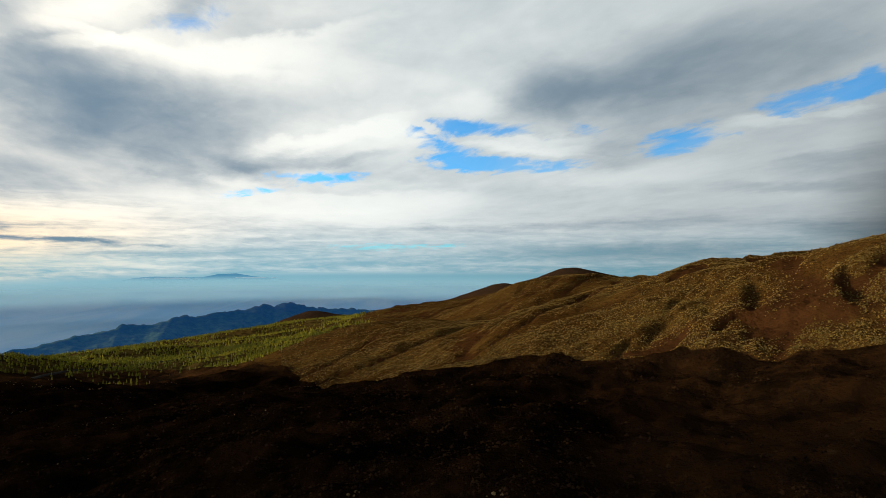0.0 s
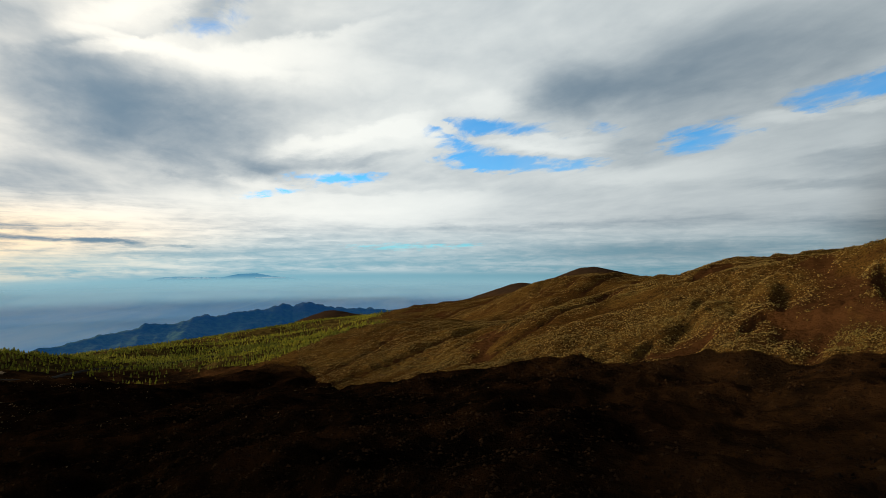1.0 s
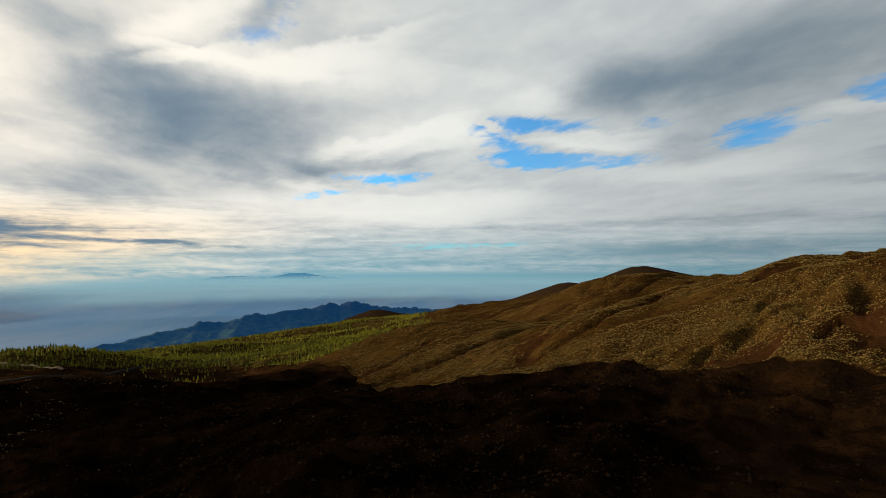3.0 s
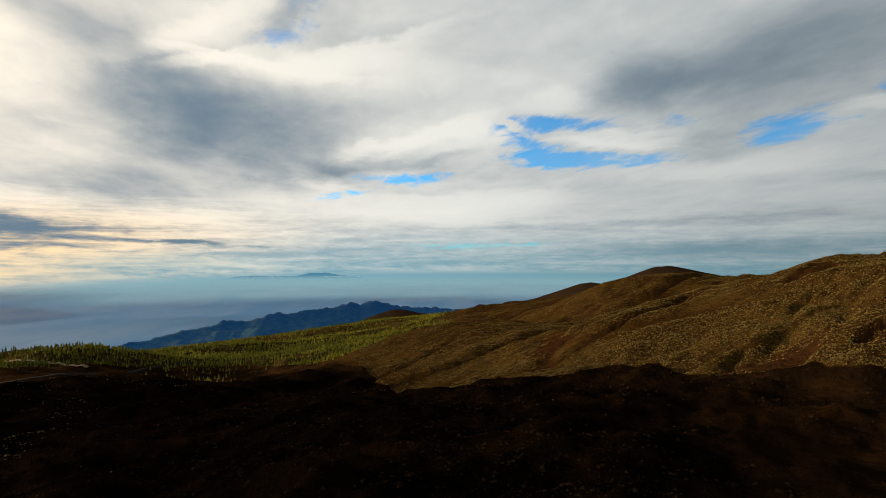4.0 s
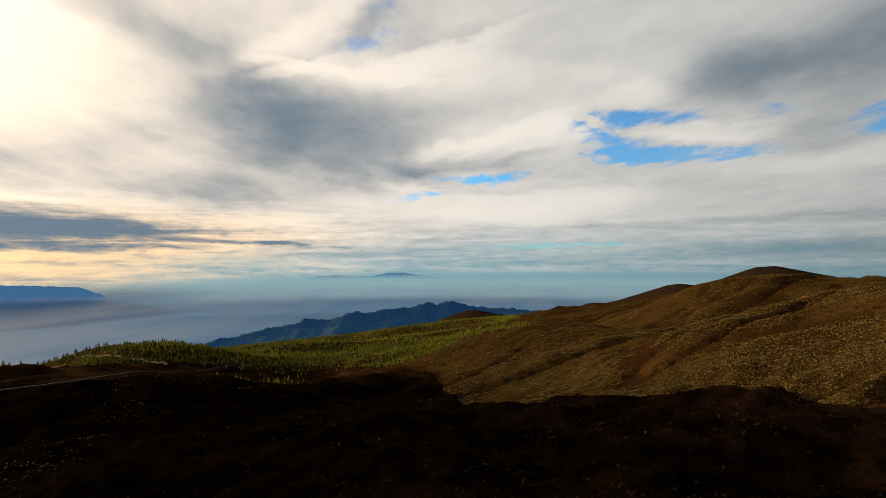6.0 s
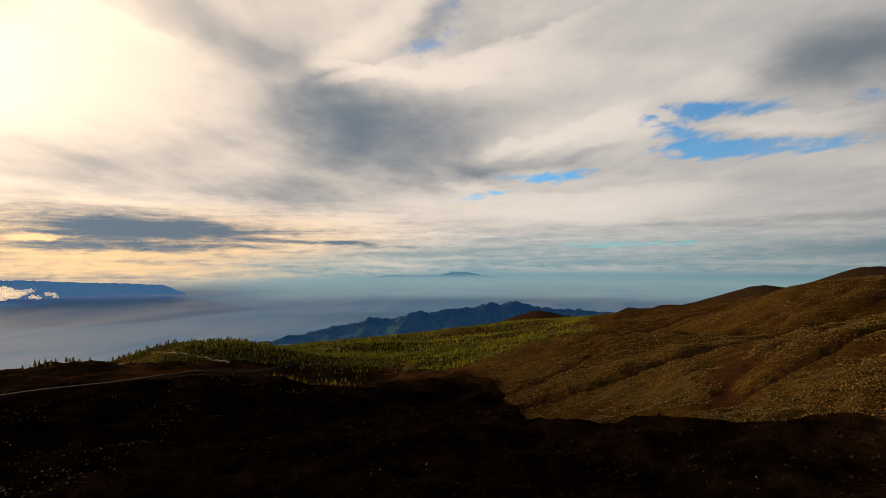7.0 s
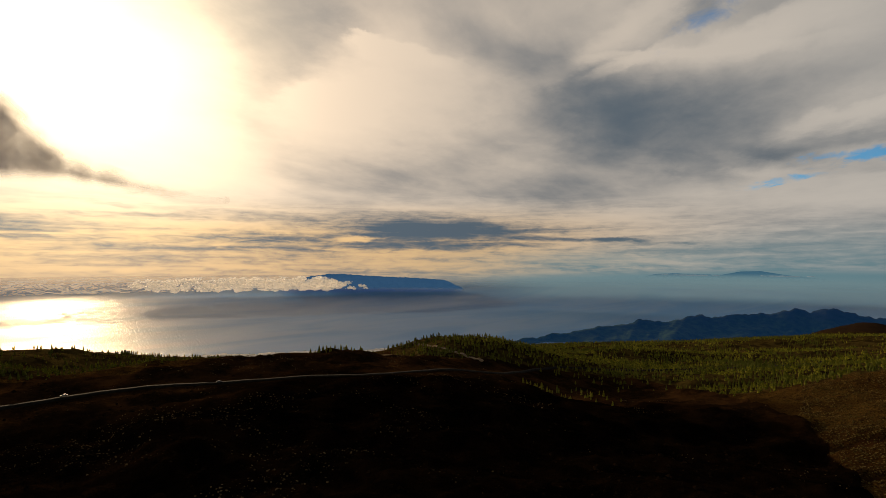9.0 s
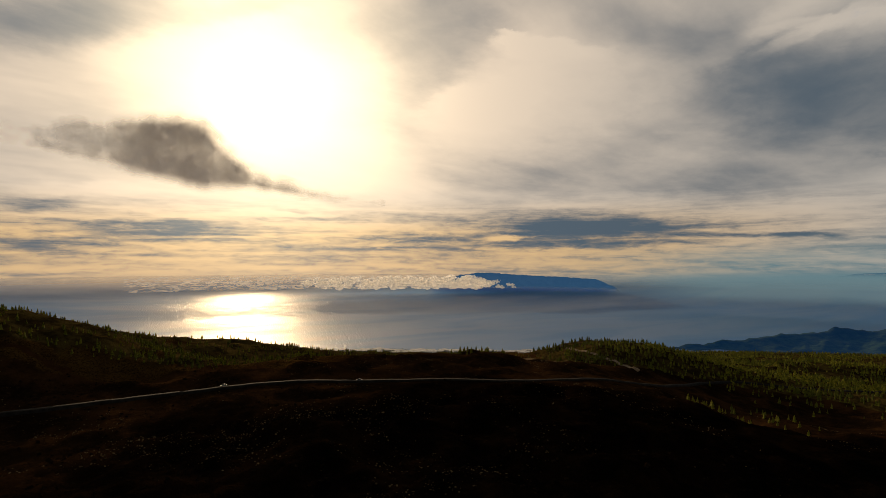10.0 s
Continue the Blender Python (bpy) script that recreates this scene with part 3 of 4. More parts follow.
def relief(x, y):
    r = np.hypot(x, y)
    far = 1 / (1 + (r / 2200) ** 2)
    lava = shaded_lava_mask(x, y)
    rough = 9 * fbm(x, y, 120, 4, 1) + 4.2 * fbm(x, y, 24, 4, 7, 0.6)
    flow = flow_lines(x, y)
    gully = 8 * flow - 30 * np.clip(0.16 - np.abs(flow), 0, 1)
    blocks = 5.5 * fbm(x, y, 30, 4, 21, 0.6)
    z = rough + gully * (1 - lava) + blocks * lava
    still = np.ones(np.shape(x))
    for cx, cy, foot, h in CONES[:2]:
        still = still * (0.12 + 0.88 * smooth(np.hypot(x - cx, y - cy), foot * 0.8, foot * 1.25))
    z = z * still + ledges(x, y)
    return z * far * (0.12 + 0.88 * smooth(road_distance(x, y), 4, 45)) * (0.4 + 0.6 * smooth(r, 40, 200))


def ground_height(x, y):
    return form(x, y) + relief(x, y)


def cinder_mask(x, y):
    best = np.zeros(np.shape(x))
    for cx, cy, foot, h in CONES:
        best = np.maximum(best, 1 - smooth(np.hypot(x - cx, y - cy), foot * (0.5 if foot == 175 else 0.72), foot * (0.72 if foot == 175 else 0.95)))
    return best


def wood_mask(x, y):
    az, r = np.degrees(np.arctan2(-x, y)), np.hypot(x, y)
    plain = smooth(az, 3, 8) * smooth(r, 760, 900) * (1 - smooth(az, 40, 50))
    dome = np.exp(-(((x + 640) / 95) ** 2 + ((y - 735) / 100) ** 2))
    left = smooth(-x, 505, 560) * (1 - smooth(y + 0.7 * (x + 600), 300, 420)) * smooth(y, -260, -100)
    return np.clip(plain + 1.2 * dome + 0.62 * left, 0, 1) * (1 - cinder_mask(x, y))


def mesh_from(name, verts, faces, mat, shade=True):
    me = bpy.data.meshes.new(name)
    verts, faces = np.asarray(verts, np.float32), np.asarray(faces, np.int32)
    n = faces.shape[1]
    me.vertices.add(len(verts))
    me.vertices.foreach_set("co", verts.ravel())
    me.loops.add(faces.size)
    me.loops.foreach_set("vertex_index", faces.ravel())
    me.polygons.add(len(faces))
    me.polygons.foreach_set("loop_start", np.arange(0, faces.size, n, dtype=np.int32))
    me.polygons.foreach_set("use_smooth", np.full(len(faces), shade))
    me.update(calc_edges=True)
    me.materials.append(mat)
    return me


def grid_faces(rows, cols, closed=False):
    i, j = np.meshgrid(np.arange(rows - 1), np.arange(cols if closed else cols - 1), indexing="ij")
    a, b = i * cols + j, i * cols + (j + 1) % cols
    return np.stack([a, b, b + cols, a + cols], -1).reshape(-1, 4)


def build_ground():
    az = np.concatenate([np.arange(-180, -50, 3.0), np.arange(-50, 114, 0.36), np.arange(114, 180, 3.0)])
    r = np.concatenate([np.linspace(4, 60, 10)[:-1], np.geomspace(60, 3900, 330)])
    a, rr = np.meshgrid(np.radians(az), r)
    x, y = -np.sin(a) * rr, np.cos(a) * rr
    z = ground_height(x, y)
    me = mesh_from("ground", np.stack([x, y, z], -1).reshape(-1, 3), grid_faces(len(r), len(az), True)[:, ::-1], M_GROUND)
    for key, values in (("lava", shaded_lava_mask(x, y)), ("wood", wood_mask(x, y)), ("cinder", cinder_mask(x, y)), ("gully", gully_mask(x, y)), ("darkest", darkest_mask(x, y)), ("pale", pale_mask(x, y))):
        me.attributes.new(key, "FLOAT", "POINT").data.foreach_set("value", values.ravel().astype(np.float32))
    return tagged(new("ground", me), "brown volcanic slopes with black lava and dry scrub", "ground", kind="structure")


build_ground()


# ---- sea, islands and the far ridge ----
def build_sea():
    az, r = np.radians(np.arange(-60, 150, 1.0)), np.linspace(1900, 4920, 90)
    a, rr = np.meshgrid(az, r)
    fall = spline([(1900, -326), (2500, -324), (3000, -317), (3500, -304), (4000, -273), (4330, -243), (4600, -196), (4920, -125)], 12)
    z = EYE + np.interp(rr, fall[:, 0], fall[:, 1])
    x, y = -np.sin(a) * rr - 20, np.cos(a) * rr + 110
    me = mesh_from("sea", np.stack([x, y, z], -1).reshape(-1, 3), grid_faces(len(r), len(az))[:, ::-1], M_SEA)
    # far water fades to clear, imitating haze at the horizon
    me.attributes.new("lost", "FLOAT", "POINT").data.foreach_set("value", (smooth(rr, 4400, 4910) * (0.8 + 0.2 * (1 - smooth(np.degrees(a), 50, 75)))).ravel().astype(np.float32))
    return tagged(new("sea", me), "wide grey-blue ocean under evening haze", "sea", kind="structure")


def build_profile(name, outline, radius, foot, mat, label, category, depth=260, bumps=3.0, seed=0, eye=(0, 0), behind=140):
    """A far landmass: a crest line by bearing and height angle, falling to its foot in front and behind."""
    line = np.array(outline, float)
    az = np.linspace(line[0, 0], line[-1, 0], 420)
    radius = np.interp(az, *np.array(radius, float).T)
    top = radius * np.tan(np.radians(np.interp(az, line[:, 0], line[:, 1])))
    low = np.interp(az, *np.array(foot, float).T) * math.pi / 180
    rows, verts = 22, []
    for i in range(rows):
        t = i / (rows - 1)
        r = radius - depth * (1 - t)
        base = r * np.tan(low)
        z = base + (np.maximum(top, base) - base) * t ** 1.25
        wob = fbm(np.radians(az) * radius, r, 160, 4, seed + 3) * bumps * 6 * math.sin(math.pi * min(t, 0.999)) ** 0.7
        spurs = fbm(np.radians(az) * radius + 60 * t, r * 0.25, 95, 4, seed + 8) * bumps * 9 * math.sin(math.pi * min(t, 0.999)) ** 0.8
        z = z + wob + spurs + (fbm(np.radians(az) * radius, 0 * az, 17, 2, seed + 5) * bumps * 1.9 * (t == 1)) + (fbm(np.radians(az) * radius, 0 * az, 45, 3, seed) * bumps * (t == 1)) + np.abs(fbm(np.radians(az) * radius, 0 * az, 60, 3, seed + 6)) * bumps * 2.0 * (t == 1)
        verts.append(np.stack([-np.sin(np.radians(az)) * r + eye[0], np.cos(np.radians(az)) * r + eye[1], EYE + z], -1))
    back = verts[-1].copy()
    back[:, :2] *= 1.03
    back[:, 2] -= behind
    verts.append(back)
    me = mesh_from(name, np.vstack(verts), grid_faces(rows + 1, 420), mat)
    return tagged(new(name, me), label, category, kind="structure")


build_sea()
RIDGE = [(40, -8.0), (36.8, -7.46), (35.7, -7.20), (34, -6.89), (32.2, -6.36), (30.6, -6.18), (28, -5.63), (25.9, -5.59), (24.3, -5.19),
         (22.8, -4.77), (22.1, -4.96), (19.3, -4.67), (17.2, -4.45), (16.4, -4.13), (15.8, -4.03), (14.7, -4.23), (13.6, -3.85), (12.2, -4.11),
         (10.5, -4.43), (8.2, -4.52), (5.2, -4.74), (2, -5.0), (-2, -5.4)]
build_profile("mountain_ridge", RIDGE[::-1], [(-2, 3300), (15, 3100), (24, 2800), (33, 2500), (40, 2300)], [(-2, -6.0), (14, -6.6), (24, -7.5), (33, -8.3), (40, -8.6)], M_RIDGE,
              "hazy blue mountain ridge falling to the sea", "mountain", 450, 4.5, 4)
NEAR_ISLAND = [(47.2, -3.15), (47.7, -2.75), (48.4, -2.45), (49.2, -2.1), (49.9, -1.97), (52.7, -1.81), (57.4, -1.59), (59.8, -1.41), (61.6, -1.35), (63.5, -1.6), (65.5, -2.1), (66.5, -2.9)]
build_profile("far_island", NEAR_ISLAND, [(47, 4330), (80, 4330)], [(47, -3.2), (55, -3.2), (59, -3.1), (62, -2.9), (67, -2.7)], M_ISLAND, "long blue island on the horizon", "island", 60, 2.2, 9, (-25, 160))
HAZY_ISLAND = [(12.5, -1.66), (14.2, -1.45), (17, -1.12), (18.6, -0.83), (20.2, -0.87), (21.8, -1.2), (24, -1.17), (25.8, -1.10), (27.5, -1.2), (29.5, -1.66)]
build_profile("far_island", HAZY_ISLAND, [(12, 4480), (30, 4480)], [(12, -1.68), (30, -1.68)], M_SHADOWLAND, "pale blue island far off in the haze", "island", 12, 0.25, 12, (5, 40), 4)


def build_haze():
    """A glowing sheet that paints the sea mist hiding the line of the horizon."""
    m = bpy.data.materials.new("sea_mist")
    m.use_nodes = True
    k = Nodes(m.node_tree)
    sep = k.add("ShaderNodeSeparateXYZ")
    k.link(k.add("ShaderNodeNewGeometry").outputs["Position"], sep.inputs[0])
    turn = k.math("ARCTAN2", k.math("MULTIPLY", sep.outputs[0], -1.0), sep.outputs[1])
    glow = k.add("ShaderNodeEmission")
    # painted haze light: blue-grey, turning golden towards the sun
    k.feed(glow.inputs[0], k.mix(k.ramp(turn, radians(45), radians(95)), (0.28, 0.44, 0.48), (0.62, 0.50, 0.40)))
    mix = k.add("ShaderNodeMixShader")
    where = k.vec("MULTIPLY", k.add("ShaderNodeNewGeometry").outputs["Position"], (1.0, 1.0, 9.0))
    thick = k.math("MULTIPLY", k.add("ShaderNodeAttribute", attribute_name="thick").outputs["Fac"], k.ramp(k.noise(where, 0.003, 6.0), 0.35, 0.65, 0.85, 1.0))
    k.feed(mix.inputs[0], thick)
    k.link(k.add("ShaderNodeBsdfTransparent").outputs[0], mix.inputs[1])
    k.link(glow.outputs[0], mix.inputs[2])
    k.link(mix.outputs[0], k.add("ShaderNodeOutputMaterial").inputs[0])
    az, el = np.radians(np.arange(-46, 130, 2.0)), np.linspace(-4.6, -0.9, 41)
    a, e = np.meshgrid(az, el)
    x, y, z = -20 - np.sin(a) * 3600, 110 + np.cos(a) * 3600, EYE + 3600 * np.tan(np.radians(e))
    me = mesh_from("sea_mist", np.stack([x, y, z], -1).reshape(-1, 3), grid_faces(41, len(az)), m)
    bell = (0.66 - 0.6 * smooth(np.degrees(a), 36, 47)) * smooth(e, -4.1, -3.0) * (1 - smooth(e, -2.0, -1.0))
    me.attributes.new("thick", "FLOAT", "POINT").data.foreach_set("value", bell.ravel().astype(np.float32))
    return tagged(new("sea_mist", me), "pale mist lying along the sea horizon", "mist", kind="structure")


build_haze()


def build_dark_cloud():
    """The ragged bank of cloud before the sun, which keeps its light from the near slopes."""
    m = bpy.data.materials.new("grey_cloud")
    m.use_nodes = True
    k = Nodes(m.node_tree)
    where = k.add("ShaderNodeNewGeometry").outputs["Position"]
    edge = k.add("ShaderNodeAttribute", attribute_name="edge").outputs["Fac"]
    frayed = k.ramp(k.math("ADD", edge, k.math("MULTIPLY", k.math("SUBTRACT", k.noise(where, 0.005, 7.0, 0.52, 0.3), 0.5), 1.3)), 0.0, 1.15, 0.0, 0.97)
    colour = k.mix(k.noise(where, 0.004, 6.0), (0.45, 0.43, 0.45), (0.72, 0.69, 0.70))
    d, t, clear = k.add("ShaderNodeBsdfDiffuse"), k.add("ShaderNodeBsdfTranslucent"), k.add("ShaderNodeBsdfTransparent")
    k.link(colour, d.inputs[0])
    k.link(colour, t.inputs[0])
    a, b = k.add("ShaderNodeMixShader"), k.add("ShaderNodeMixShader")
    a.inputs[0].default_value = 0.24
    k.link(d.outputs[0], a.inputs[1])
    k.link(t.outputs[0], a.inputs[2])
    k.link(frayed, b.inputs[0])
    k.link(clear.outputs[0], b.inputs[1])
    k.link(a.outputs[0], b.inputs[2])
    k.link(b.outputs[0], k.add("ShaderNodeOutputMaterial").inputs[0])
    y = np.linspace(-1050, 1350, 240)
    top = np.interp(y, [-1050, -650, -416, -140, 68, 200, 322, 453, 560, 700, 876, 1100, 1350], [720, 770, 835, 885, 940, 885, 770, 660, 595, 547, 497, 457, 420])
    low = np.interp(y, [-1050, -551, -276, 12, 200, 422, 700, 1000, 1350], [640, 590, 510, 440, 400, 395, 395, 375, 375])
    rows, verts, edges = 40, [], []
    for i in range(rows):
        t = i / (rows - 1)
        z = low + (top - low) * t
        bulge = 60 * np.sqrt(np.clip(t * (1 - t) * 4, 0, 1))
        x = -3600 + bulge * (0.6 + fbm(y, z, 220, 4, 61)) + 30 * fbm(y, z, 60, 3, 66)
        verts.append(np.stack([x, y, z + EYE], -1))
        rim = np.minimum(np.minimum((top - z) / 150, (z - low) / 85), np.minimum((y + 1050) / 1100, (1350 - y) / 250))
        edges.append(np.clip(rim, 0, 1))
    me = mesh_from("dark_cloud", np.vstack(verts), grid_faces(rows, 240), m)
    me.attributes.new("edge", "FLOAT", "POINT").data.foreach_set("value", np.concatenate(edges).astype(np.float32))
    return tagged(new("dark_cloud", me), "ragged grey cloud drifting before the sun", "cloud", kind="structure")


build_dark_cloud()


def puff(rng, rings=5, sides=7):
    """The near half of a billow of cloud, open behind."""
    v, f = [], []
    for i in range(rings + 1):
        p = math.pi * i / rings
        for j in range(sides):
            q = -math.pi * j / (sides - 1)
            w = rng.uniform(0.88, 1.1)
            v.append((w * math.sin(p) * math.cos(q), w * math.sin(p) * math.sin(q), w * math.cos(p) * 0.8))
    for i in range(rings):
        for j in range(sides - 1):
            a = i * sides + j
            f += [(a, a + sides, a + 1), (a + 1, a + sides, a + sides + 1)]
    return np.array(v), np.array(f)


# ---- scattering ----
def scatter(name, templates, mat, spots, scales, turns, rng, label, category):
    """Many small plants joined into one mesh."""
    verts, faces, start = [], [], 0
    pick = rng.integers(0, len(templates), len(spots))
    for k, (v, f) in enumerate(templates):
        sel = np.where(pick == k)[0]
        if not len(sel):
            continue
        c, s = np.cos(turns[sel])[:, None], np.sin(turns[sel])[:, None]
        sc = scales[sel][:, None]
        vx = (v[None, :, 0] * c - v[None, :, 1] * s) * sc + spots[sel, 0][:, None]
        vy = (v[None, :, 0] * s + v[None, :, 1] * c) * sc + spots[sel, 1][:, None]
        vz = v[None, :, 2] * sc + spots[sel, 2][:, None]
        verts.append(np.stack([vx, vy, vz], -1).reshape(-1, 3))
        faces.append((f[None] + (start + np.arange(len(sel)) * len(v))[:, None, None]).reshape(-1, 3))
        start += len(sel) * len(v)
    me = mesh_from(name, np.vstack(verts), np.vstack(faces), mat, False)
    return tagged(new(name, me), label, category, kind="stuff")


def shrub_template(rng):
    """A low rounded bush: a skirt, a shoulder and a ragged crown."""
    n, v, f = 5, [(rng.uniform(-0.1, 0.1), rng.uniform(-0.1, 0.1), 0.62)], []
    for i in range(n):
        a = 2 * math.pi * i / n + rng.uniform(-0.25, 0.25)
        q = 0.5 * rng.uniform(0.75, 1.25)
        v.append((q * math.cos(a), q * math.sin(a), 0.26 * rng.uniform(0.6, 1.3)))
    for i in range(n):
        x, y, z = v[1 + i]
        v.append((x * 0.85, y * 0.85, -0.12))
    for i in range(n):
        j = (i + 1) % n
        f.append((0, 1 + i, 1 + j))
        if i % 2 == 0:
            f += [(1 + i, 1 + n + i, 1 + j), (1 + j, 1 + n + i, 1 + n + j)]
    return np.array(v), np.array(f)


def pine_template(rng, tiers=6, sides=7):
    """A young pine one metre tall: ragged whorls of needles round the stem, narrowing upwards."""
    v, f = [], []
    for t in range(tiers):
        z0 = 0.10 + 0.74 * t / tiers
        wide = 0.22 * (1 - 0.72 * (t / tiers) ** 1.2) * rng.uniform(0.8, 1.15)
        top = len(v)
        v.append((rng.uniform(-0.015, 0.015), rng.uniform(-0.015, 0.015), min(1.0, z0 + 0.34)))
        for i in range(sides):
            a = 2 * math.pi * (i + 0.5 * (t % 2)) / sides + rng.uniform(-0.2, 0.2)
            q = wide * rng.uniform(0.6, 1.3)
            v.append((q * math.cos(a), q * math.sin(a), z0 + rng.uniform(-0.05, 0.05)))
        under = len(v)
        v.append((0, 0, z0 + 0.07))
        for i in range(sides):
            j = (i + 1) % sides
            f += [(top, top + 1 + i, top + 1 + j), (under, top + 1 + j, top + 1 + i)]
    return np.array(v), np.array(f)


RNG = np.random.default_rng(4)
SHRUBS = [shrub_template(RNG) for _ in range(5)]
PINES = [pine_template(RNG) for _ in range(5)]
FAR_PINES = [pine_template(RNG, 3, 5) for _ in range(5)]


def polar_spots(n, az0, az1, r0, r1, rng, power=0.5):
    az, r = np.radians(rng.uniform(az0, az1, n)), r0 * (r1 / r0) ** rng.uniform(0, 1, n) if power is None else (r0 ** (1 / power) + (r1 ** (1 / power) - r0 ** (1 / power)) * rng.uniform(0, 1, n)) ** power
    return -np.sin(az) * r, np.cos(az) * r


def grounded(x, y, dz=0.0):
    return np.stack([x, y, ground_height(x, y) + dz], -1)


# where pale bushes stand close together on the lava: place, reach, amount
PALE_CLUMPS = [(-226, 238, 14, 0.9), (-236, 262, 12, 0.8), (-245, 285, 12, 0.9), (-256, 312, 11, 0.8), (-263, 335, 10, 0.8), (-270, 364, 11, 0.95),
               (-316, 357, 14, 0.7), (-292, 276, 18, 0.7), (-315, 488, 16, 0.7), (-352, 178, 24, 0.75), (-405, 133, 22, 0.7), (-318, 208, 20, 0.75),
               (-327, 273, 16, 0.7), (-360, 218, 20, 0.7), (-265, 597, 20, 0.6)]


def build_scrub():
    x, y = polar_spots(450000, -50, 14, 190, 1480, RNG, None)
    bare = fbm(x, y, 60, 4, 31) + 0.5 * fbm(0.76 * x - 0.65 * y, (0.65 * x + 0.76 * y) * 0.25, 45, 3, 33)
    keep = (shaded_lava_mask(x, y) < 0.5) & (bare + 0.22 * RNG.uniform(-1, 1, len(x)) > -0.18) & (wood_mask(x, y) < 0.6)
    keep &= (cinder_mask(x, y) < 0.5) & (gully_mask(x, y) + 0.5 * fbm(x, y, 14, 3, 35) < RNG.uniform(0.2, 0.95, len(x)))
    p = grounded(x[keep], y[keep], -0.05)
    size = (0.30 + 0.72 * RNG.uniform(0, 1, len(p)) ** 2.4) * (1 + np.hypot(p[:, 0], p[:, 1]) / 1800)
    scatter("dry_scrub", SHRUBS, M_SHRUB, p, size, RNG.uniform(0, 6.28, len(p)), RNG, "sunlit dry broom bushes covering the slopes", "scrub")
    x, y = polar_spots(110000, -50, 112, 110, 760, RNG, None)
    thick = 0.8 * fbm(x, y, 70, 3, 41) + 0.25 * smooth(-x, 150, 400) - 0.25 * smooth(x, -160, 0) - 0.1
    for cx, cy, reach, amount in PALE_CLUMPS:
        thick = np.maximum(thick, amount * np.exp(-((x - cx) ** 2 + (y - cy) ** 2) / (2 * reach * reach)) - 0.1)
    keep = (shaded_lava_mask(x, y) > 0.5) & (thick + 0.55 * fbm(x, y, 16, 3, 43) + 0.18 * RNG.uniform(-1, 1, len(x)) > 0.36) & (road_distance(x, y) > 8)
    p = grounded(x[keep], y[keep], -0.05)
    scatter("pale_scrub", SHRUBS, M_PALE, p, 0.32 + 0.75 * RNG.uniform(0, 1, len(p)) ** 2.2, RNG.uniform(0, 6.28, len(p)), RNG,
            "pale broom bushes scattered over dark lava", "scrub")


def build_forest():
    for name, r0, r1, n, kinds in (("pine_wood", 470, 1050, 36000, PINES), ("pine_forest", 1050, 2900, 80000, FAR_PINES)):
        x, y = polar_spots(n, 2, 112, r0, r1, RNG, None)
        w = wood_mask(x, y) * (1 - 0.6 * shaded_lava_mask(x, y))
        keep = (w > RNG.uniform(0.2, 1, n)) & ((y > 0.75 * -x) | (RNG.uniform(0, 1, n) < 0.92)) & (fbm(x, y, 90, 3, 51) + 0.35 * RNG.uniform(-1, 1, n) > -0.08) & (road_distance(x, y) > 8)
        p = grounded(x[keep], y[keep], -0.2)
        size = RNG.uniform(3.6, 8.2, len(p)) * np.where(p[:, 1] > -0.75 * p[:, 0], 0.85, 0.72) * (1 + 0.3 * smooth(np.hypot(p[:, 0], p[:, 1]), 650, 1300))
        scatter(name, kinds, M_NEEDLE, p, size, RNG.uniform(0, 6.28, len(p)), RNG, "open forest of young green pines", "forest")


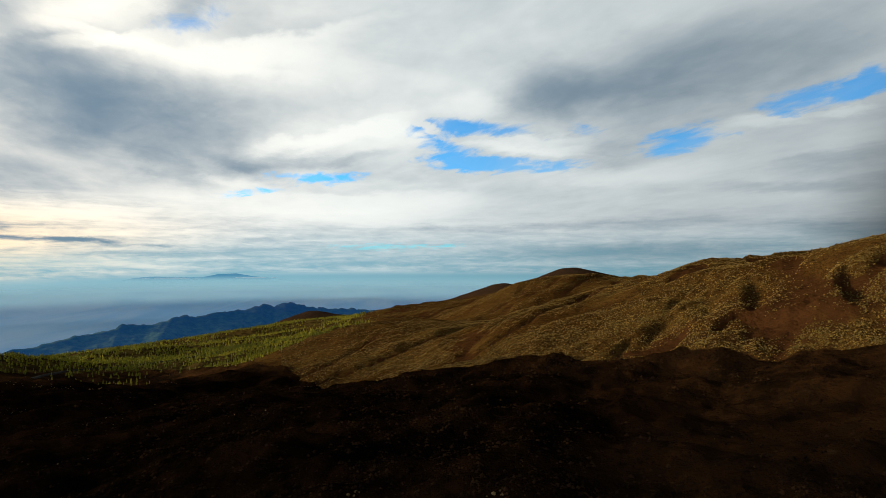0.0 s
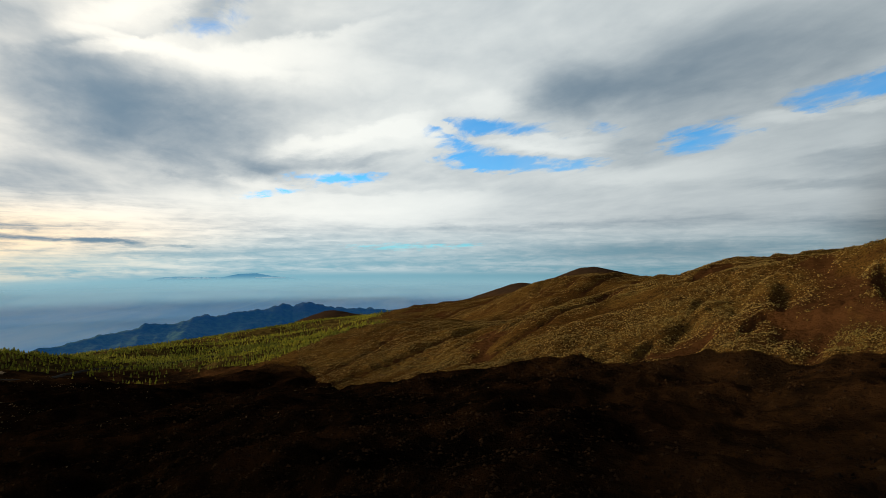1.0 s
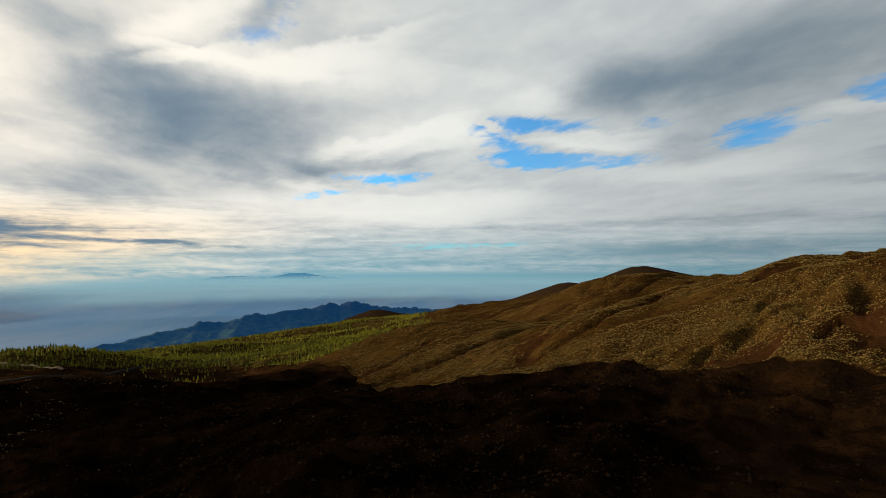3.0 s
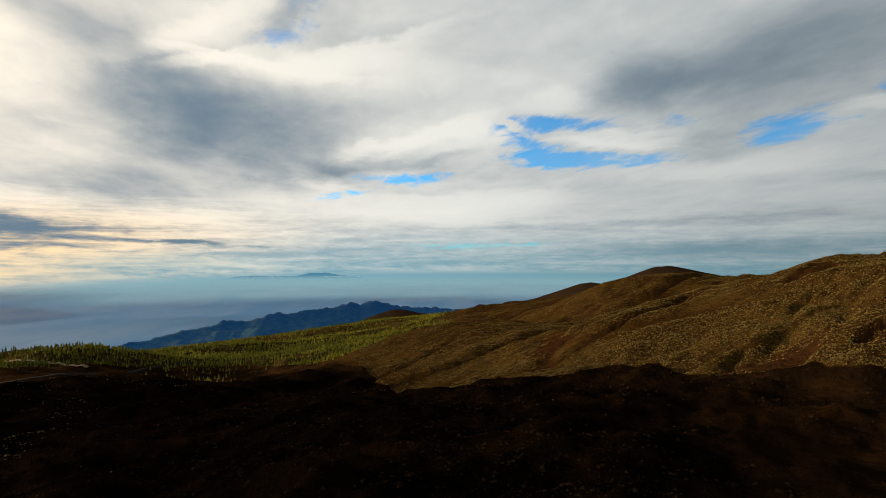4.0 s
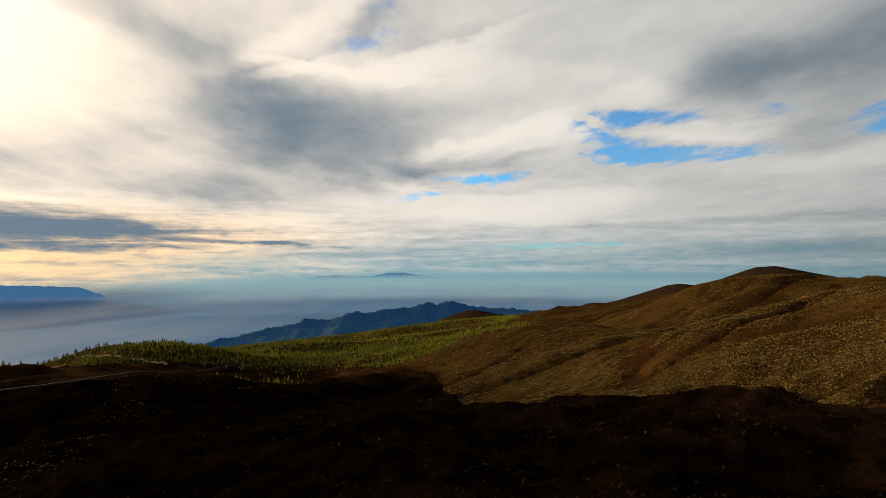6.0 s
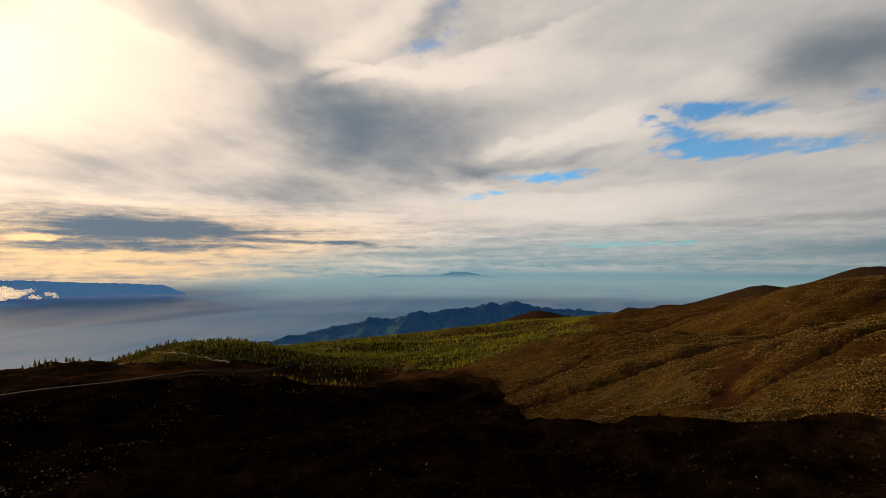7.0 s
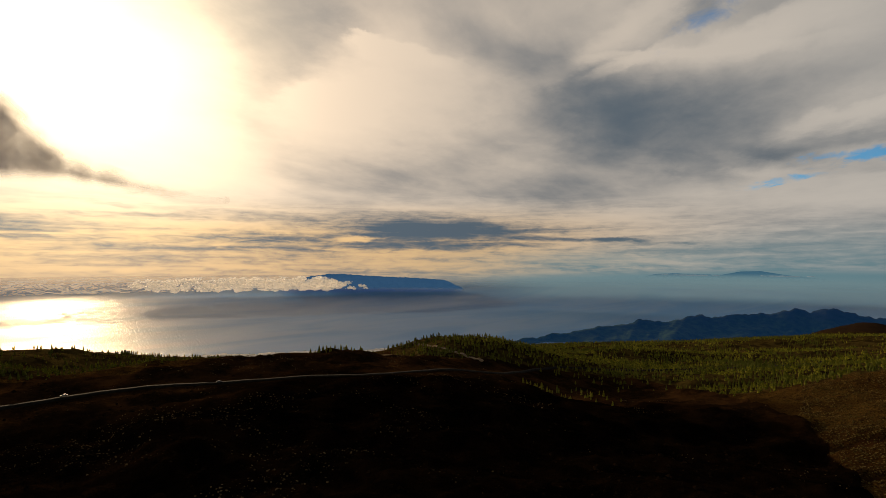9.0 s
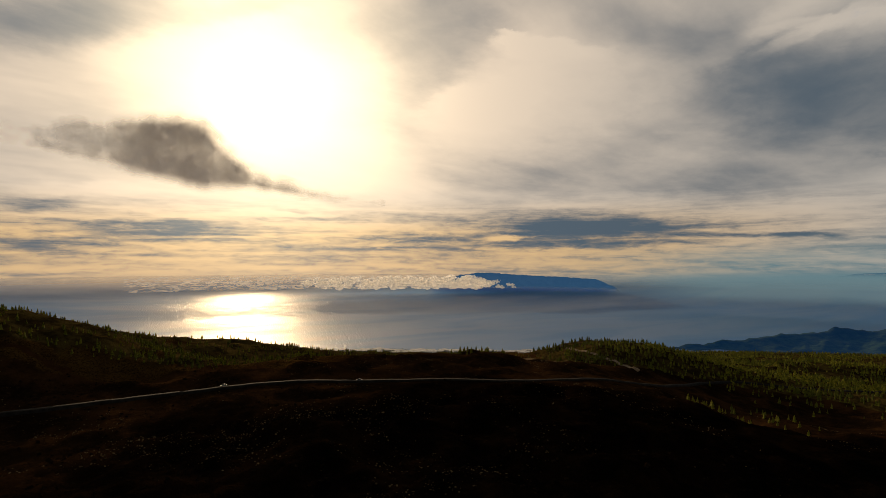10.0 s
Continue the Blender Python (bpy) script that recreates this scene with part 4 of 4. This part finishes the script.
def build_cloud_bank():
    """Low cumulus lying on the sea before the island, thinning out along the horizon."""
    def vapour(name, clear_share):
        m = bpy.data.materials.new(name)
        m.use_nodes = True
        k = Nodes(m.node_tree)
        d, t, mix = k.add("ShaderNodeBsdfDiffuse"), k.add("ShaderNodeBsdfTranslucent"), k.add("ShaderNodeMixShader")
        d.inputs[0].default_value = t.inputs[0].default_value = (0.95, 0.92, 0.88, 1)
        mix.inputs[0].default_value = 0.65
        k.link(d.outputs[0], mix.inputs[1])
        k.link(t.outputs[0], mix.inputs[2])
        # a warm glow is added in place of sunlight scattered through the cloud
        shine, both, thin = k.add("ShaderNodeEmission"), k.add("ShaderNodeAddShader"), k.add("ShaderNodeMixShader")
        shine.inputs[0].default_value, shine.inputs[1].default_value = (1.0, 0.84, 0.6, 1), 0.22
        k.link(mix.outputs[0], both.inputs[0])
        k.link(shine.outputs[0], both.inputs[1])
        thin.inputs[0].default_value = clear_share
        k.link(both.outputs[0], thin.inputs[1])
        k.link(k.add("ShaderNodeBsdfTransparent").outputs[0], thin.inputs[2])
        k.link(thin.outputs[0], k.add("ShaderNodeOutputMaterial").inputs[0])
        return m

    rng = np.random.default_rng(12)
    rows = []

    def heap(az, el, r, wide, tall, count):
        """One cumulus: billows heaped on a flat base, smaller towards the top and the sides."""
        for _ in range(count):
            u, w = rng.normal(0, 0.42), rng.uniform(0, 1) ** 1.3
            u = max(-1.0, min(1.0, u))
            roof = tall * (1 - 0.75 * u * u)
            rows.append((az + math.degrees(u * wide / r), el, r - 30 * w * (1 - w) + rng.uniform(-14, 14), w * roof,
                         (0.24 + 0.30 * rng.uniform(0, 1)) * min(roof, wide) * (1.15 - 0.5 * w)))

    for _ in range(230):                     # the heaped end of the bank before the island
        az = 57.8 + 22 * rng.uniform(0, 1) ** 1.1
        back = rng.uniform(0, 1)
        if az < 60.6 and rng.uniform(0, 1) < 0.62:
            continue
        grow = min(1.0, 0.3 + (az - 57.8) / 5) * (1 - 0.02 * (az - 58)) * rng.uniform(0.5, 1.15)
        heap(az, -2.98 + 1.05 * back * min(1, (az - 56) / 6), 4170 + 100 * back, 74 * grow, 56 * grow * (1 - 0.45 * back), 16)
    towers = len(rows)
    for _ in range(760):                     # the sheet of small clouds that runs on below the sun
        az = 66 + 30 * rng.uniform(0, 1)
        back = rng.uniform(0, 1)
        grow = rng.uniform(0.35, 1.0) * (1 - 0.55 * back) * (1 - 0.6 * max(0, az - 86) / 16)
        heap(az, -2.98 + 1.35 * back, 4150 + 120 * back, 70 * grow, 14 * grow, 6)
    az, el, r, rise, size = np.array(rows).T
    a = np.radians(az)
    p = np.stack([-25 - np.sin(a) * r, 160 + np.cos(a) * r, EYE + r * np.tan(np.radians(el)) + rise], -1)
    round_ones = [puff(rng, 6, 9) for _ in range(4)]
    flat_ones = [(v * np.array((2.6, 1.0, 0.75)), f) for v, f in round_ones]
    for share, shapes, m, label in ((slice(0, towers), round_ones, vapour("cumulus", 0.1), "bank of white cumulus lying over the sea"),
                                    (slice(towers, None), flat_ones, vapour("thin_cloud", 0.55), "sheet of small sunlit clouds low over the sea")):
        ob = scatter("low_clouds", shapes, m, p[share], np.maximum(size[share], 2.2), a[share], rng, label, "clouds")
        ob.data.polygons.foreach_set("use_smooth", np.full(len(ob.data.polygons), True))
    n = 90
    az = np.where(rng.uniform(0, 1, n) < 0.5, rng.normal(17.2, 0.8, n), rng.normal(24.2, 0.9, n))
    a, r = np.radians(az), 4300 + rng.uniform(-15, 15, n)
    el = -1.27 + rng.normal(0, 0.02, n)
    p = np.stack([5 - np.sin(a) * r, 40 + np.cos(a) * r, EYE + r * np.tan(np.radians(el))], -1)
    flat = [(v * np.array((3.0, 1.0, 0.5)), f) for v, f in (puff(rng, 6, 9) for _ in range(3))]
    # dull white with a blue-grey glow painted in for haze
    far_white = material("hazy_cloud", two_tone((0.3, 0.3, 0.3), (0.4, 0.4, 0.4), 0.01), 1.0, None, 0.0, (0.17, 0.27, 0.32))
    ob = scatter("low_clouds", flat, far_white, p, rng.uniform(3.0, 6.5, n), a, rng, "thin white clouds below a far island", "clouds")
    ob.data.polygons.foreach_set("use_smooth", np.full(len(ob.data.polygons), True))


M_WALL = material("white_roofs", two_tone((0.45, 0.46, 0.48), (0.8, 0.8, 0.78), 0.05), 0.7)


def build_town():
    rng = np.random.default_rng(31)
    box = np.array([(x, y, z) for z in (0, 1) for x, y in ((-1, -1), (1, -1), (1, 1), (-1, 1))], float)
    box[:, 2] *= 0.35
    roof = np.array([(4, 5, 6), (4, 6, 7), (0, 1, 5), (0, 5, 4), (1, 2, 6), (1, 6, 5), (2, 3, 7), (2, 7, 6), (3, 0, 4), (3, 4, 7)])
    az, r = np.radians(rng.uniform(52, 77, 420)), rng.uniform(1780, 2030, 420)
    keep = vnoise(az * 60, r / 90, 8) > -0.1
    x, y = -np.sin(az[keep]) * r[keep], np.cos(az[keep]) * r[keep]
    scatter("coastal_town", [(box, roof)], M_WALL, grounded(x, y), rng.uniform(4, 14, len(x)), rng.uniform(0, 3, len(x)), rng,
            "pale roofs and greenhouses along the coast", "town")


def rock_template(rng):
    """A broken lump of lava: six corners pushed in and out."""
    v = np.array([(1, 0, 0), (0, 1, 0), (-1, 0, 0), (0, -1, 0), (0, 0, 0.8), (0, 0, -0.5)], float) * 0.5
    v = v * rng.uniform(0.7, 1.25, (6, 1)) + rng.uniform(-0.1, 0.1, (6, 3))
    f = [(i, (i + 1) % 4, 4) for i in range(4)] + [((i + 1) % 4, i, 5) for i in range(4)]
    return v, np.array(f)


M_ROCK = material("lava_rock", two_tone((0.005, 0.0035, 0.0025), (0.03, 0.017, 0.009), 0.12, 0.35, 0.7), 1.0, None, 0.0)


def build_rocks():
    rng = np.random.default_rng(91)
    x, y = polar_spots(52000, -50, 112, 70, 560, rng, None)
    keep = (shaded_lava_mask(x, y) > 0.5) & (road_distance(x, y) > 6) & (fbm(x, y, 40, 3, 71) + 0.3 * rng.uniform(-1, 1, len(x)) > -0.05)
    p = grounded(x[keep], y[keep])
    size = (0.35 + 1.5 * rng.uniform(0, 1, len(p)) ** 3) * (0.6 + np.hypot(p[:, 0], p[:, 1]) / 400)
    scatter("lava_rocks", [rock_template(rng) for _ in range(6)], M_ROCK, p, size, rng.uniform(0, 6.28, len(p)), rng,
            "broken dark lumps of lava strewn over the slope", "rocks")


build_scrub()
build_rocks()
build_forest()
build_cloud_bank()
build_town()


# ---- road ----
def build_road():
    line = ROAD_LINE
    tan = np.gradient(line, axis=0)
    tan /= np.linalg.norm(tan, axis=1)[:, None]
    side = np.stack([-tan[:, 1], tan[:, 0]], -1)
    rows = []
    for off, drop in ((-3.9, -1.8), (-2.5, 0), (0, 0.06), (2.5, 0), (3.9, -1.8)):
        q = line + side * off
        rows.append(np.stack([q[:, 0], q[:, 1], ground_height(line[:, 0], line[:, 1]) + 0.9 + drop], -1))
    v = np.stack(rows, 1).reshape(-1, 3)
    me = mesh_from("road", v, grid_faces(len(line), 5)[:, ::-1], M_ROAD)
    return tagged(new("road", me), "narrow grey asphalt mountain road", "road", kind="structure")


build_road()


# ---- pines that stand apart ----
def part(name, me, parent, label=""):
    ob = new(name, me)
    ob.parent = parent
    return tagged(ob, label)


def build_pine(template, label):
    tree = tagged(new("pine_tree"), label, "pine tree", "pines on the hills")
    v, f = template
    part("crown", mesh_from("crown", v, f, M_NEEDLE, False), tree)
    n, tv, tf = 6, [], []
    for z, q in ((-0.05, 0.022), (0.45, 0.014), (0.96, 0.003)):
        for i in range(n):
            a = 2 * math.pi * i / n
            tv.append((q * math.cos(a), q * math.sin(a), z))
    for ring in range(2):
        for i in range(n):
            j = (i + 1) % n
            tf.append((ring * n + i, ring * n + j, ring * n + n + j, ring * n + n + i))
    part("trunk", mesh_from("trunk", tv, tf, M_BARK), tree, "brown bare trunk")
    return tree


PINE_STANDS = [  # place, reach, count, heights, label
    ((-560, 470), (40, 45), 34, (4, 7.5), "dark young pine on a lava knoll above the road"),
    ((-640, 400), (50, 50), 30, (3.5, 7), "small dark pine beside pale rock"),
    ((-600, 690), (70, 60), 60, (4, 7.5), "green pine on a rounded wooded hill"),
    ((-350, 610), (55, 60), 46, (3.5, 7), "sunlit green pine at the edge of the lava"),
    ((-740, 120), (90, 130), 70, (4, 7.5), "dark pine on a backlit hillside"),
    ((-700, 330), (70, 90), 40, (3.5, 7), "pine on the crest of a backlit hill")]


def build_pines():
    rng = np.random.default_rng(77)
    for (cx, cy), (rx, ry), count, (h0, h1), label in PINE_STANDS:
        first = [build_pine(PINES[i], label) for i in range(3)]
        for i in range(count):
            a, q = rng.uniform(0, 6.28), math.sqrt(rng.uniform(0, 1))
            x, y = cx + rx * q * math.cos(a), cy + ry * q * math.sin(a)
            h = rng.uniform(h0, h1)
            m = pose(x, y, float(ground_height(np.array(x), np.array(y))) - 0.15, 0, 0, rng.uniform(0, 360)) @ Matrix.Diagonal((h, h, h, 1))
            tree = first[i] if i < 3 else copy_thing(first[i % 3], Matrix.Identity(4))
            tree.matrix_basis = m


build_pines()


# ---- cars ----
def rounded_box(bm, sx, sy, sz, at, taper=1.0, bevel=0.12):
    made = bmesh.ops.create_cube(bm, size=1.0)["verts"]
    for v in made:
        k = taper if v.co.z > 0 else 1.0
        v.co = Vector((v.co.x * sx * k, v.co.y * sy * (0.5 + 0.5 * k), v.co.z * sz)) + Vector(at)
    edges = list({e for v in made for e in v.link_edges})
    bmesh.ops.bevel(bm, geom=edges, offset=bevel, segments=2, affect="EDGES", profile=0.6)


def from_bmesh(name, bm, mat):
    me = bpy.data.meshes.new(name)
    bm.to_mesh(me)
    bm.free()
    me.materials.append(mat)
    return me


M_CAR = material("white_car_paint", (0.22, 0.215, 0.21), 0.5, None, 0.3)
M_GLASS = material("dark_glass", (0.01, 0.012, 0.015), 0.08, None, 0.6)
M_TYRE = material("rubber", (0.02, 0.02, 0.02), 0.85)


def build_car(x, y, ahead, label):
    car = tagged(new("car"), label, "car", "cars on the road")
    bm = bmesh.new()
    rounded_box(bm, 4.3, 1.75, 0.75, (0, 0, 0.68))
    part("body", from_bmesh("body", bm, M_CAR), car)
    bm = bmesh.new()
    rounded_box(bm, 2.5, 1.6, 0.6, (-0.25, 0, 1.28), 0.72)
    part("cabin", from_bmesh("cabin", bm, M_GLASS), car, "dark windows")
    bm = bmesh.new()
    rounded_box(bm, 1.7, 1.35, 0.06, (-0.25, 0, 1.6), 1.0, 0.02)
    part("roof", from_bmesh("roof", bm, M_CAR), car)
    for wx in (-1.3, 1.35):
        for wy in (-0.82, 0.82):
            bm = bmesh.new()
            bmesh.ops.create_cone(bm, cap_ends=True, segments=16, radius1=0.33, radius2=0.33, depth=0.22,
                                  matrix=pose(wx, wy, 0.33, 90, 0, 0))
            part("wheel", from_bmesh("wheel", bm, M_TYRE), car)
    i = int(np.argmin((ROAD_LINE[:, 0] - x) ** 2 + (ROAD_LINE[:, 1] - y) ** 2))
    d = ROAD_LINE[i + 1] - ROAD_LINE[i - 1]
    d = d / np.linalg.norm(d) * ahead
    px, py = ROAD_LINE[i] + np.array((d[1], -d[0])) * 1.2
    z = float(ground_height(np.array(ROAD_LINE[i, 0]), np.array(ROAD_LINE[i, 1]))) + 0.93
    car.matrix_basis = pose(px, py, z, 0, 0, math.degrees(math.atan2(d[1], d[0])))


build_car(-460, 207, -1, "white car driving along the mountain road")
build_car(-450, 302, 1, "light car on the road among lava")


def build_track():
    line = spline([(-690, 676), (-664, 664), (-632, 657), (-588, 650), (-556, 647), (-520, 642), (-499, 640)], 10)
    tan = np.gradient(line, axis=0)
    tan /= np.linalg.norm(tan, axis=1)[:, None]
    side = np.stack([-tan[:, 1], tan[:, 0]], -1)
    rows = []
    for off in (-3.2, -1.6, 0, 1.6, 3.2):
        q = line + side * off
        rows.append(np.stack([q[:, 0], q[:, 1], ground_height(line[:, 0], line[:, 1]) + 1.3 - 0.5 * abs(off)], -1))
    me = mesh_from("dirt_track", np.stack(rows, 1).reshape(-1, 3), grid_faces(len(line), 5)[:, ::-1], M_TRACK)
    tagged(new("dirt_track", me), "pale dirt track climbing a wooded hill", "track", kind="structure")


M_TRACK = material("pale_dirt", two_tone((0.22, 0.16, 0.10), (0.36, 0.28, 0.19), 0.2), 1.0, None, 0.0)
build_track()
